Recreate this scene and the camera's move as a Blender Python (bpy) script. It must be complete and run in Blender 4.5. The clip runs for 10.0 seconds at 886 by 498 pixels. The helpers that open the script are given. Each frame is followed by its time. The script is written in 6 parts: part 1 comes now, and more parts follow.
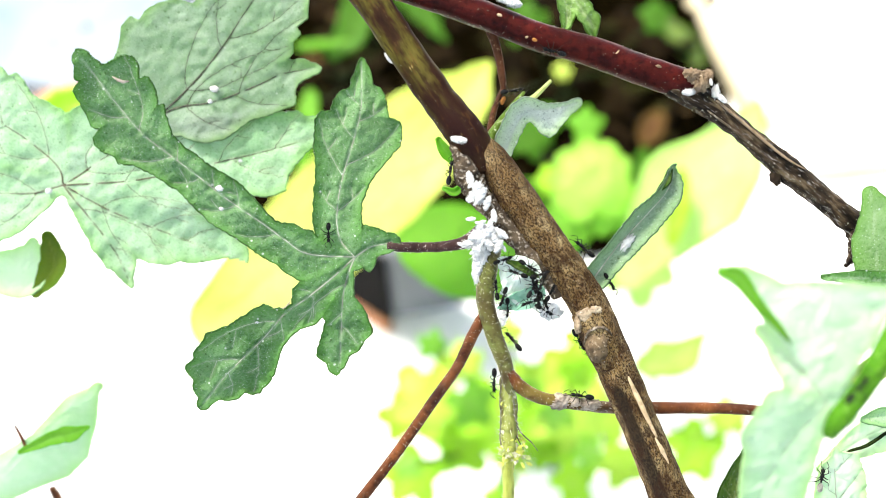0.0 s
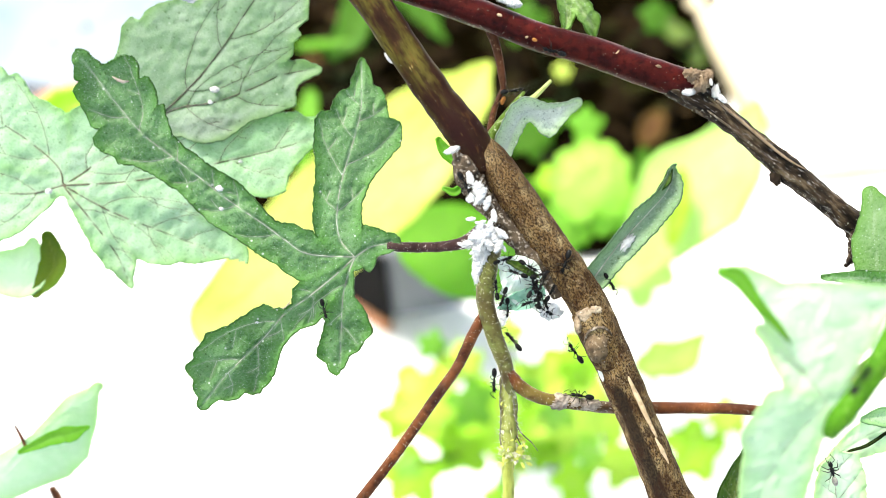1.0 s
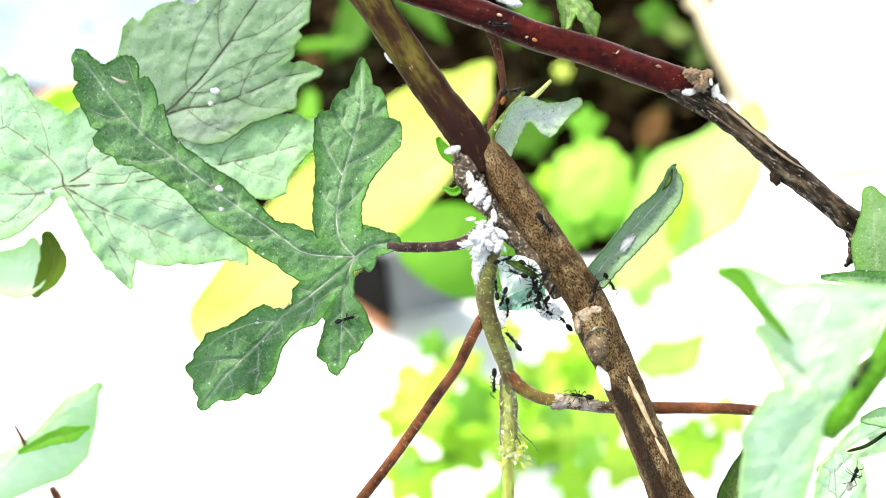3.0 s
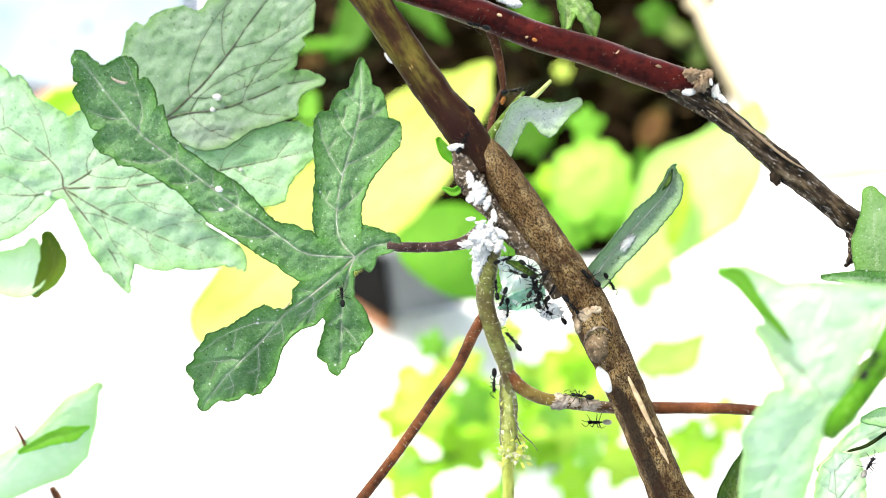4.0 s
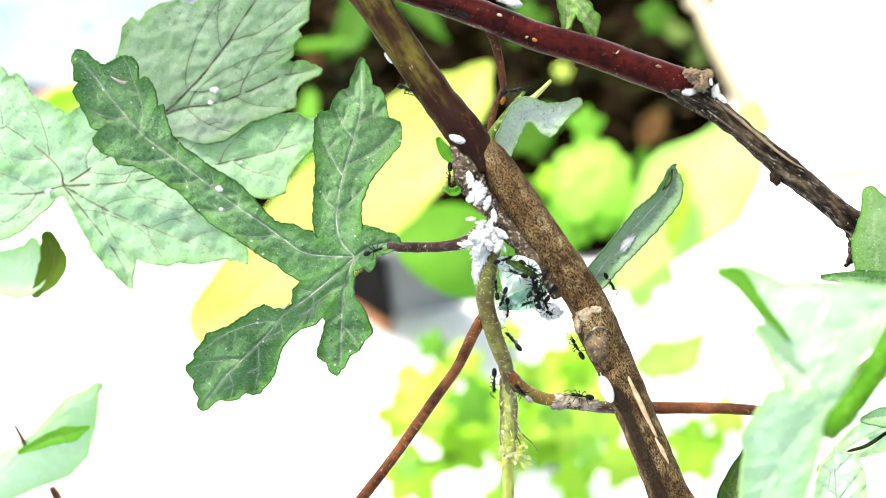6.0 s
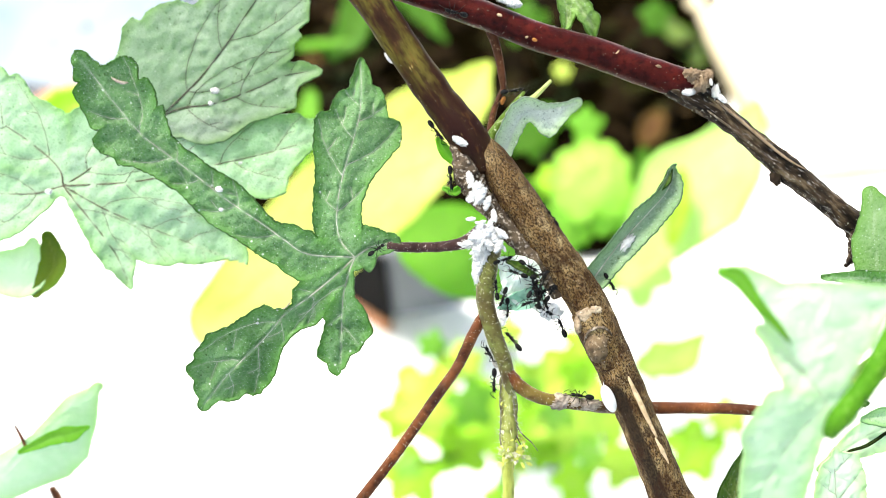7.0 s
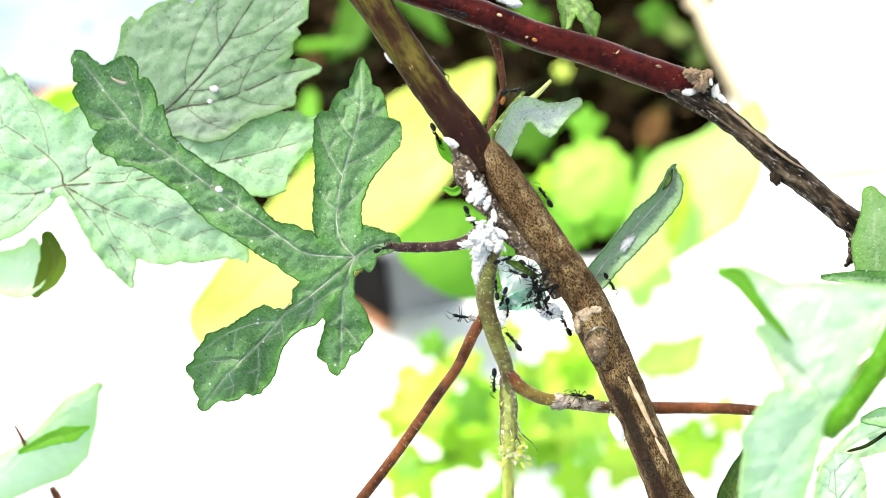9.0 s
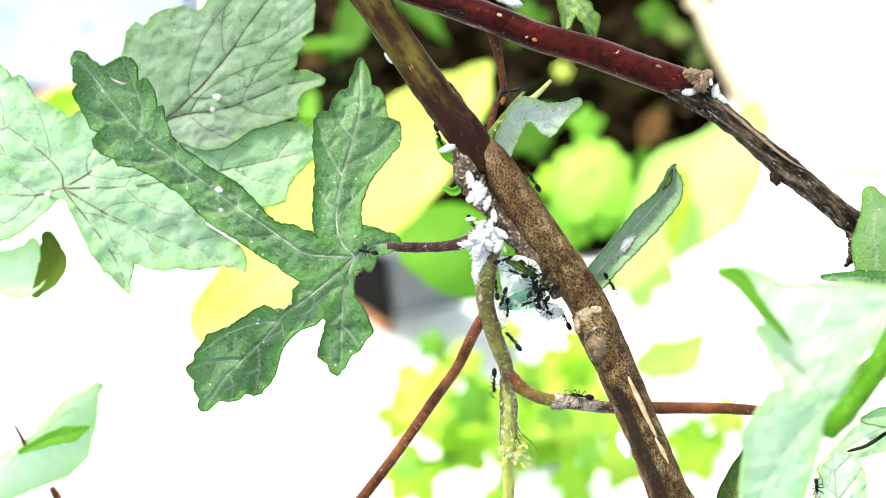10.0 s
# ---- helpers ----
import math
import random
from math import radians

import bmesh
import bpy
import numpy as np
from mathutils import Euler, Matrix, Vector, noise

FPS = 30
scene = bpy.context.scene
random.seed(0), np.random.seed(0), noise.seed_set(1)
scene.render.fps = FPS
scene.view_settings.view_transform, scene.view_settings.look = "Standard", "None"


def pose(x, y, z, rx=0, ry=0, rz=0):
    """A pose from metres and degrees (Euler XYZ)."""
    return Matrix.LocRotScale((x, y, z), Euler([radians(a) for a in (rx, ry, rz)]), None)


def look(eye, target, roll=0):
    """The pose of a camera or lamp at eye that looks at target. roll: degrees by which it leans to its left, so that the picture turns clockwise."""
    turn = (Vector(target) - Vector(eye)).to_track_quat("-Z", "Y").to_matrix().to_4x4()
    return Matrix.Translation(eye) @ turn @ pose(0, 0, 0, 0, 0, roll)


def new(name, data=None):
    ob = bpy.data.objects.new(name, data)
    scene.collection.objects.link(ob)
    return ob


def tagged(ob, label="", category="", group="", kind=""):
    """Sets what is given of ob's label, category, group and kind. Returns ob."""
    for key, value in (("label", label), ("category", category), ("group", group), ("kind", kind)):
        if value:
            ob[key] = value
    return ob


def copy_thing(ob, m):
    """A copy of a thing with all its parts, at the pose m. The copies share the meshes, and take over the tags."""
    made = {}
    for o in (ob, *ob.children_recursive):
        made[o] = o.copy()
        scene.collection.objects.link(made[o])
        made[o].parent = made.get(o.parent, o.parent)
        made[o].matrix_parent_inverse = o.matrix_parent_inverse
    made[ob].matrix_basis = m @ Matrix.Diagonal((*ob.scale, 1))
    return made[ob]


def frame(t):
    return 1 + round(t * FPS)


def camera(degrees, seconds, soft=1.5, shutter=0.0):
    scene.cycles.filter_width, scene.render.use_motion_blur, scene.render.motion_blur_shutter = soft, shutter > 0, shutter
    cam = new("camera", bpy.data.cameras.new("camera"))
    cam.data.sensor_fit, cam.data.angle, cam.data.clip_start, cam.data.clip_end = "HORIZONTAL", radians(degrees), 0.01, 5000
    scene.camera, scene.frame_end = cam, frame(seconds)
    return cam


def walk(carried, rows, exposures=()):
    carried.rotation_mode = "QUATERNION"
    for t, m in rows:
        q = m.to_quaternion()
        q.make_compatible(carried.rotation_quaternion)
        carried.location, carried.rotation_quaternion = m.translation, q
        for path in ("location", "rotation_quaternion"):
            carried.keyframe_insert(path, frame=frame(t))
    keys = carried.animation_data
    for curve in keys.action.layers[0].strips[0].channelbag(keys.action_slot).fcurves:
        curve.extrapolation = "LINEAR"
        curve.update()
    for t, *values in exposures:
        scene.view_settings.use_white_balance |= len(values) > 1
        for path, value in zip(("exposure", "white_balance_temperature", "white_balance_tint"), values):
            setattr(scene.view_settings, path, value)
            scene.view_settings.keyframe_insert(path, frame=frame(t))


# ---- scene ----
# The plant is laid out in millimetres in a slanted frame: x across, y up the slope, w towards the lens.
TILT = Matrix.Translation((0, 0, 0.40)) @ Matrix.Rotation(radians(30), 4, "X")
MM = 0.001


def at(p):
    """World place of a point of the plant's frame, given in millimetres."""
    return TILT @ (Vector(p) * MM)


# ---- camera ----
cam = camera(60, 10.0, 0.65)
cam.data.dof.use_dof = True
cam.data.dof.focus_distance = 0.1234
cam.data.dof.aperture_fstop = 9.5
EYE = look(at((0, 0, 123.4)), at((0, 0, 0)))
walk(cam, [(0, EYE), (10, EYE)], exposures=[(0, 1.28), (10, 1.28)])

# ---- daylight ----
SUN_ELEV, SUN_AZ = 52, -50
world = bpy.data.worlds.new("sky")
scene.world = world
world.use_nodes = True
wn = world.node_tree
sky = wn.nodes.new("ShaderNodeTexSky")
sky.sky_type, sky.sun_disc = "NISHITA", False
sky.sun_elevation, sky.sun_rotation = radians(SUN_ELEV), radians(SUN_AZ)
wn.nodes["Background"].inputs["Strength"].default_value = 0.15
wn.links.new(sky.outputs[0], wn.nodes["Background"].inputs["Color"])
sun = new("sun", bpy.data.lights.new("sun", "SUN"))
sun.data.energy, sun.data.angle, sun.data.color = 5.0, radians(14), (1.0, 0.94, 0.84)
sun_from = Vector((math.sin(radians(SUN_AZ)) * math.cos(radians(SUN_ELEV)),
                   math.cos(radians(SUN_AZ)) * math.cos(radians(SUN_ELEV)), math.sin(radians(SUN_ELEV))))
sun.matrix_world = look(sun_from * 4, (0, 0, 0))


# ---- materials ----
class Mat:
    """A small builder for node materials."""

    def __init__(self, name, rough=0.6, metal=0.0, spec=0.5):
        self.m = bpy.data.materials.new(name)
        self.m.use_nodes = True
        self.t = self.m.node_tree
        self.b = self.t.nodes["Principled BSDF"]
        self.b.inputs["Roughness"].default_value = rough
        self.b.inputs["Metallic"].default_value = metal
        self.b.inputs["Specular IOR Level"].default_value = spec
        self.co = self.t.nodes.new("ShaderNodeTexCoord").outputs["Object"]

    def link(self, a, b):
        self.t.links.new(a, b)

    def noise(self, scale, detail=4, stretch=None, rough=0.6):
        n = self.t.nodes.new("ShaderNodeTexNoise")
        n.inputs["Scale"].default_value, n.inputs["Detail"].default_value = scale, detail
        n.inputs["Roughness"].default_value = rough
        src = self.co
        if stretch:
            mp = self.t.nodes.new("ShaderNodeMapping")
            mp.inputs["Rotation"].default_value = stretch[1]
            mp.inputs["Scale"].default_value = stretch[0]
            self.link(src, mp.inputs["Vector"])
            src = mp.outputs[0]
        self.link(src, n.inputs["Vector"])
        return n.outputs["Fac"]

    def cells(self, scale, feature="F1", warp=0.0):
        n = self.t.nodes.new("ShaderNodeTexVoronoi")
        n.feature = feature
        n.inputs["Scale"].default_value = scale
        src = self.co
        if warp:
            wob = self.t.nodes.new("ShaderNodeTexNoise")
            wob.inputs["Scale"].default_value = 0.9 * scale
            self.link(self.co, wob.inputs["Vector"])
            add = self.t.nodes.new("ShaderNodeVectorMath")
            add.operation = "MULTIPLY_ADD"
            add.inputs[1].default_value = (warp, warp, warp)
            self.link(wob.outputs["Color"], add.inputs[0])
            self.link(self.co, add.inputs[2])
            src = add.outputs[0]
        self.link(src, n.inputs["Vector"])
        return n.outputs["Distance"]

    def lengthwise(self, k=0.35):
        """Texture space that follows a stalk, so that grain runs along it."""
        n = self.t.nodes.new("ShaderNodeCombineXYZ")
        self.link(self.attr("cx"), n.inputs[0])
        self.link(self.attr("cy"), n.inputs[1])
        m = self.t.nodes.new("ShaderNodeMath")
        m.operation = "MULTIPLY"
        m.inputs[1].default_value = k
        self.link(self.attr("run"), m.inputs[0])
        self.link(m.outputs[0], n.inputs[2])
        self.co = n.outputs[0]
        return self

    def attr(self, name):
        n = self.t.nodes.new("ShaderNodeAttribute")
        n.attribute_name = name
        return n.outputs["Fac"]

    def ramp(self, fac, *stops):
        n = self.t.nodes.new("ShaderNodeValToRGB")
        el = n.color_ramp.elements
        while len(el) < len(stops):
            el.new(0.5)
        for e, (p, c) in zip(el, stops):
            e.position = p
            e.color = (*c, 1) if isinstance(c, tuple) else (c, c, c, 1)
        self.link(fac, n.inputs["Fac"])
        return n.outputs["Color"]

    def mix(self, fac, a, b, mode="MIX"):
        n = self.t.nodes.new("ShaderNodeMix")
        n.data_type, n.blend_type = "RGBA", mode
        for v, i in ((fac, 0), (a, 6), (b, 7)):
            s = n.inputs[i]
            if isinstance(v, (int, float)):
                s.default_value = v if i == 0 else (v, v, v, 1)
            elif isinstance(v, tuple):
                s.default_value = (*v, 1)
            else:
                self.link(v, s)
        return n.outputs[2]

    def color(self, c):
        if isinstance(c, tuple):
            self.b.inputs["Base Color"].default_value = (*c, 1)
        else:
            self.link(c, self.b.inputs["Base Color"])
        return self

    def bump(self, h, strength=0.4, dist=0.0002):
        n = self.t.nodes.new("ShaderNodeBump")
        n.inputs["Strength"].default_value, n.inputs["Distance"].default_value = strength, dist
        self.link(h, n.inputs["Height"])
        self.link(n.outputs[0], self.b.inputs["Normal"])
        return self

    def through_light(self, c, amount):
        """Lets part of the light pass, as a leaf or a tuft of wax does."""
        tr = self.t.nodes.new("ShaderNodeBsdfTranslucent")
        if isinstance(c, tuple):
            tr.inputs["Color"].default_value = (*c, 1)
        else:
            self.link(c, tr.inputs["Color"])
        mx = self.t.nodes.new("ShaderNodeMixShader")
        mx.inputs[0].default_value = amount
        self.link(self.b.outputs[0], mx.inputs[1])
        self.link(tr.outputs[0], mx.inputs[2])
        self.link(mx.outputs[0], self.t.nodes["Material Output"].inputs["Surface"])
        return self


def leaf_material(name, dark, light, vein, glow, rough=0.42, amount=0.25, speck=True, scale=1.0, relief=0.28, margin=0.6, spec=0.12, dots=0.075):
    k = Mat(name, rough, 0, spec)
    c = k.ramp(k.noise(80 * scale, 2), (0.26, dark), (0.72, light))
    c = k.mix(k.ramp(k.noise(1700 * scale, 4), (0.4, 0.0), (0.65, 0.3)), c, light)
    c = k.mix(k.ramp(k.noise(600 * scale, 4), (0.36, 0.2), (0.5, 0.0)), c, dark)
    net = k.cells(1400 * scale, "DISTANCE_TO_EDGE", 0.0008 / scale)
    c = k.mix(k.ramp(net, (0.0, 0.16), (0.1, 0.0)), c, vein)
    c = k.mix(k.ramp(k.mix(0.45, k.attr("margin"), k.noise(260 * scale, 3)), (0.36, 0.0), (0.75, margin)), c, (light[0] * 0.45, light[1] * 0.75, light[2] * 0.15))
    c = k.mix(k.ramp(k.attr("vein"), (0.3, 0.0), (0.8, 0.3)), c, vein)
    if speck:
        # The rim's dark outline imitates a sharpening halo, painted into the colour.
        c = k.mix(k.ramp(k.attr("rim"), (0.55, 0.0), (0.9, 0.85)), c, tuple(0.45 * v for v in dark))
        c = k.mix(k.ramp(k.cells(420 * scale), (0.05, 0.7), (0.1, 0.0)), c, (0.75, 0.8, 0.72))
        c = k.mix(k.ramp(k.cells(650 * scale), (dots, 0.75), (dots + 0.05, 0.0)), c, (0.02, 0.03, 0.015))
        c = k.mix(k.ramp(k.cells(1900 * scale), (0.11, 0.6), (0.19, 0.0)), c, (0.6, 0.68, 0.56))
        c = k.mix(k.ramp(k.noise(3200 * scale, 2), (0.35, 0.5), (0.44, 0.0)), c, tuple(v * 0.5 for v in dark))
    k.color(c).bump(k.mix(0.5, k.noise(1100 * scale, 6), k.ramp(net, (0.0, 0.0), (0.3, 1.0))), relief, 0.0002 / scale)
    return k.through_light(glow, amount).m


LEAF_NEAR = leaf_material("leaf_green", (0.014, 0.08, 0.009), (0.195, 0.375, 0.155), (0.5, 0.58, 0.44), (0.14, 0.33, 0.03), 0.5, relief=0.6, spec=0.2)
LEAF_BACK = leaf_material("leaf_pale_green", (0.24, 0.46, 0.24), (0.52, 0.68, 0.5), (0.55, 0.6, 0.42), (0.28, 0.55, 0.15), 0.4, 0.3)
LEAF_DULL = leaf_material("leaf_grey_green", (0.18, 0.275, 0.185), (0.43, 0.52, 0.43), (0.08, 0.085, 0.065), (0.3, 0.5, 0.2), 0.4, 0.45, dots=0.1)
LEAF_SILVER = leaf_material("leaf_silver", (0.3, 0.38, 0.33), (0.66, 0.72, 0.67), (0.3, 0.34, 0.3), (0.4, 0.45, 0.4), 0.55, 0.25)
LEAF_MINT = leaf_material("leaf_mint", (0.36, 0.6, 0.32), (0.82, 0.86, 0.76), (0.5, 0.62, 0.48), (0.5, 0.8, 0.42), 0.4, 0.35, False, 0.3)
LEAF_LIME = leaf_material("leaf_lime", (0.14, 0.46, 0.015), (0.52, 0.8, 0.07), (0.55, 0.65, 0.2), (0.55, 0.8, 0.05), 0.5, 0.4, False, 0.25)
LEAF_YELLOW = leaf_material("leaf_yellow", (0.42, 0.55, 0.08), (0.8, 0.76, 0.32), (0.7, 0.75, 0.3), (0.8, 0.85, 0.15), 0.5, 0.4, False, 0.25)
LEAF_CREAM = leaf_material("leaf_pale_lime", (0.38, 0.62, 0.045), (0.62, 0.8, 0.15), (0.7, 0.75, 0.25), (0.7, 0.9, 0.2), 0.5, 0.4, False, 0.25)
LEAF_SPRIG = leaf_material("leaf_mid_green", (0.08, 0.2, 0.04), (0.28, 0.42, 0.2), (0.5, 0.6, 0.4), (0.2, 0.5, 0.05), dots=0.02)
LEAF_MOSS = leaf_material("leaf_moss_green", (0.05, 0.085, 0.004), (0.13, 0.19, 0.015), (0.2, 0.25, 0.05), (0.15, 0.25, 0.01), speck=False)
LEAF_WAN = leaf_material("leaf_wan_green", (0.3, 0.55, 0.1), (0.6, 0.8, 0.3), (0.7, 0.78, 0.4), (0.6, 0.85, 0.2), 0.5, 0.4, False, 0.25)
LEAF_YOUNG = leaf_material("leaf_young_lime", (0.22, 0.30, 0.06), (0.55, 0.62, 0.3), (0.7, 0.75, 0.5), (0.5, 0.6, 0.15), 0.4, 0.35)
LEAF_FRESH = leaf_material("leaf_fresh_pale", (0.06, 0.16, 0.02), (0.3, 0.42, 0.16), (0.5, 0.55, 0.35), (0.3, 0.5, 0.08), 0.4, 0.3)
DRY_LEAF = leaf_material("leaf_dry_brown", (0.05, 0.022, 0.006), (0.2, 0.10, 0.035), (0.12, 0.06, 0.02), (0.2, 0.1, 0.03), 0.7, 0.2, False, 0.3)
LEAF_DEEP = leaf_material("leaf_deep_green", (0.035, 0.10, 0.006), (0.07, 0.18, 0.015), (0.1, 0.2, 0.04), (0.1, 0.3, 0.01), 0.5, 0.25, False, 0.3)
LEAF_SPRING = leaf_material("leaf_spring_green", (0.17, 0.42, 0.03), (0.48, 0.71, 0.15), (0.5, 0.65, 0.25), (0.42, 0.8, 0.08), 0.5, 0.4, False, 0.25)
LEAF_OLIVE = leaf_material("leaf_olive", (0.02, 0.05, 0.006), (0.12, 0.19, 0.03), (0.34, 0.4, 0.14), (0.15, 0.3, 0.02), 0.4, 0.2)
LEAF_PALE = leaf_material("leaf_blue_grey_green", (0.105, 0.175, 0.12), (0.34, 0.43, 0.355), (0.4, 0.46, 0.4), (0.2, 0.4, 0.08))
LEAF_GRASS = leaf_material("leaf_grass_green", (0.12, 0.30, 0.025), (0.21, 0.42, 0.06), (0.2, 0.4, 0.08), (0.3, 0.7, 0.03), 0.45, 0.35, False, 0.3)


def bark_material():
    k = Mat("bark_brown", 0.85, 0, 0.1).lengthwise(0.58)
    c = k.ramp(k.noise(380, 5), (0.3, (0.08, 0.04, 0.013)), (0.5, (0.22, 0.134, 0.05)), (0.7, (0.47, 0.35, 0.17)))
    c = k.mix(k.ramp(k.noise(800, 4), (0.5, 0.0), (0.66, 0.7)), c, (0.075, 0.032, 0.013))
    pits = k.ramp(k.noise(4800, 4), (0.44, 0.9), (0.53, 0.0))
    c = k.mix(pits, c, (0.010, 0.005, 0.0025))
    c = k.mix(k.ramp(k.noise(6000, 2), (0.6, 0.0), (0.68, 0.6)), c, (0.42, 0.33, 0.22))
    c = k.mix(k.ramp(k.attr("stain"), (0.3, 0.0), (0.7, 0.9)), c, (0.018, 0.012, 0.008))
    c = k.mix(k.ramp(k.noise(480, 4), (0.38, 0.75), (0.5, 0.0)), c, (0.03, 0.013, 0.006))
    k.color(c).bump(k.mix(0.5, k.ramp(k.noise(5200, 4), (0.38, 0.0), (0.55, 1.0)), k.noise(700, 4)), 0.9, 0.0004)
    return k.m


def shoot_material():
    k = Mat("shoot_green_brown", 0.6, 0, 0.07).lengthwise(0.3)
    n = k.noise(330, 4)
    c = k.ramp(n, (0.3, (0.014, 0.004, 0.003)), (0.42, (0.03, 0.014, 0.005)), (0.52, (0.07, 0.056, 0.009)), (0.7, (0.12, 0.098, 0.018)))
    c = k.mix(k.ramp(k.noise(1500, 4), (0.38, 0.7), (0.5, 0.0)), c, (0.018, 0.008, 0.003))
    c = k.mix(k.ramp(k.attr("along"), (0.5, 0.0), (0.85, 0.9)), c, (0.017, 0.005, 0.004))
    c = k.mix(k.ramp(k.noise(520, 4), (0.56, 0.0), (0.64, 0.6)), c, (0.022, 0.008, 0.003))
    c = k.mix(k.ramp(k.noise(900, 4), (0.6, 0.0), (0.66, 0.35)), c, (0.1, 0.045, 0.012))
    c = k.mix(k.ramp(k.cells(900), (0.05, 0.5), (0.10, 0.0)), c, (0.5, 0.36, 0.14))
    k.color(c).bump(k.noise(700, 5), 0.35, 0.0003)
    return k.m


def stalk_material(name, a, b, rough=0.45, fleck=(0.5, 0.4, 0.3), bump=0.4, flecks=0.62, spec=0.06):
    k = Mat(name, rough, 0, spec)
    c = k.ramp(k.noise(220, 5), (0.3, a), (0.7, b))
    c = k.mix(k.ramp(k.noise(750, 4), (0.38, 0.55), (0.5, 0.0)), c, tuple(v * 0.6 for v in a))
    c = k.mix(k.ramp(k.noise(1700, 3), (flecks, 0.0), (flecks + 0.08, 0.6)), c, fleck)
    c = k.mix(k.ramp(k.noise(1300, 3), (0.33, 0.5), (0.4, 0.0)), c, tuple(v * 0.35 for v in a))
    k.color(c).bump(k.noise(900, 5), bump, 0.0003)
    return k.m


def streaked_bark():
    k = Mat("bark_blackened", 0.75, 0, 0.1).lengthwise(0.3)
    c = k.ramp(k.noise(900, 4), (0.36, (0.006, 0.004, 0.003)), (0.52, (0.03, 0.02, 0.012)), (0.68, (0.13, 0.092, 0.052)))
    c = k.mix(k.ramp(k.noise(2600, 3), (0.6, 0.0), (0.7, 0.7)), c, (0.3, 0.27, 0.25))
    k.color(c).bump(k.mix(0.5, k.noise(1500, 4), k.noise(500, 3)), 0.9, 0.0004)
    return k.m


def turning_stalk():
    """A leaf stalk red brown at both ends and olive between them."""
    k = Mat("stalk_red_to_olive", 0.4, 0, 0.12)
    n = k.noise(220, 5)
    red = k.ramp(n, (0.3, (0.034, 0.010, 0.004)), (0.7, (0.18, 0.06, 0.018)))
    olive = k.ramp(n, (0.3, (0.07, 0.042, 0.010)), (0.7, (0.19, 0.15, 0.035)))
    c = k.mix(k.ramp(k.attr("along"), (0.06, 0.0), (0.16, 0.85), (0.42, 0.85), (0.56, 0.0)), red, olive)
    c = k.mix(k.ramp(k.noise(620, 4), (0.36, 0.6), (0.5, 0.0)), c, (0.05, 0.014, 0.006))
    c = k.mix(k.ramp(k.noise(1700, 3), (0.64, 0.0), (0.72, 0.6)), c, (0.5, 0.36, 0.22))
    k.color(c).bump(k.noise(900, 5), 0.5, 0.0003)
    return k.m


def young_shoot_material():
    """Olive young skin with brown streaks along it, lime lower down."""
    k = Mat("shoot_olive_streaked", 0.5, 0, 0.12).lengthwise(0.2)
    c = k.ramp(k.noise(420, 4), (0.34, (0.07, 0.055, 0.014)), (0.5, (0.18, 0.2, 0.045)), (0.68, (0.36, 0.4, 0.12)))
    c = k.mix(k.ramp(k.attr("along"), (0.5, 0.0), (0.7, 0.9)), c, k.ramp(k.noise(500, 4), (0.35, (0.26, 0.3, 0.05)), (0.65, (0.5, 0.55, 0.14))))
    c = k.mix(k.ramp(k.noise(1300, 4), (0.34, 0.8), (0.44, 0.0)), c, (0.07, 0.04, 0.014))
    k.color(c).bump(k.noise(700, 5), 0.6, 0.0003)
    return k.m


BARK = bark_material()
SHOOT = shoot_material()
TURNING_STALK = turning_stalk()
YOUNG_SHOOT = young_shoot_material()
RED_BARK = stalk_material("bark_dark_red", (0.014, 0.0022, 0.0018), (0.066, 0.0075, 0.005), 0.35, (0.35, 0.16, 0.1), 0.5, 0.68, 0.07)
BLACK_BARK = streaked_bark()
GREY_BARK = stalk_material("bark_grey_ridge", (0.022, 0.015, 0.010), (0.14, 0.105, 0.07), 0.9, (0.5, 0.44, 0.36), 1.0, 0.54)
RED_STALK = stalk_material("stalk_red_brown", (0.034, 0.010, 0.004), (0.18, 0.06, 0.018), 0.4, (0.5, 0.36, 0.22), 0.5, 0.64, 0.12)
DRY_STALK = stalk_material("stalk_dry_brown", (0.03, 0.012, 0.006), (0.10, 0.04, 0.018), 0.6, (0.4, 0.25, 0.15))
PURPLE_STALK = stalk_material("stalk_purple", (0.025, 0.012, 0.011), (0.08, 0.045, 0.04), 0.5, (0.5, 0.42, 0.38))
GREEN_STALK = stalk_material("stalk_green", (0.055, 0.032, 0.008), (0.14, 0.165, 0.035), 0.4, (0.55, 0.55, 0.35), 0.5, 0.62, 0.25)
DARK_STALK = stalk_material("stalk_dark_green", (0.008, 0.014, 0.003), (0.02, 0.032, 0.006), 0.7, (0.05, 0.06, 0.02))
LIME_STALK = stalk_material("stalk_lime", (0.35, 0.42, 0.12), (0.55, 0.6, 0.25), 0.5, (0.75, 0.75, 0.5))
TAN_RIB = stalk_material("rib_tan_brown", (0.07, 0.05, 0.03), (0.22, 0.22, 0.14), 0.5, (0.5, 0.5, 0.4))
GREY_RIB = stalk_material("rib_grey_brown", (0.055, 0.055, 0.04), (0.15, 0.155, 0.11), 0.5, (0.4, 0.4, 0.3))
PALE_RIB = stalk_material("rib_pale_tan", (0.3, 0.32, 0.22), (0.55, 0.6, 0.46), 0.5, (0.5, 0.5, 0.4))
TWIG_GREEN = stalk_material("twig_fresh_green", (0.05, 0.10, 0.008), (0.14, 0.21, 0.04), 0.5, (0.6, 0.65, 0.45), 0.5, 0.58)
STEM_GREEN = stalk_material("stem_bright_green", (0.05, 0.17, 0.006), (0.09, 0.25, 0.015), 0.5, (0.3, 0.5, 0.1), 0.15)
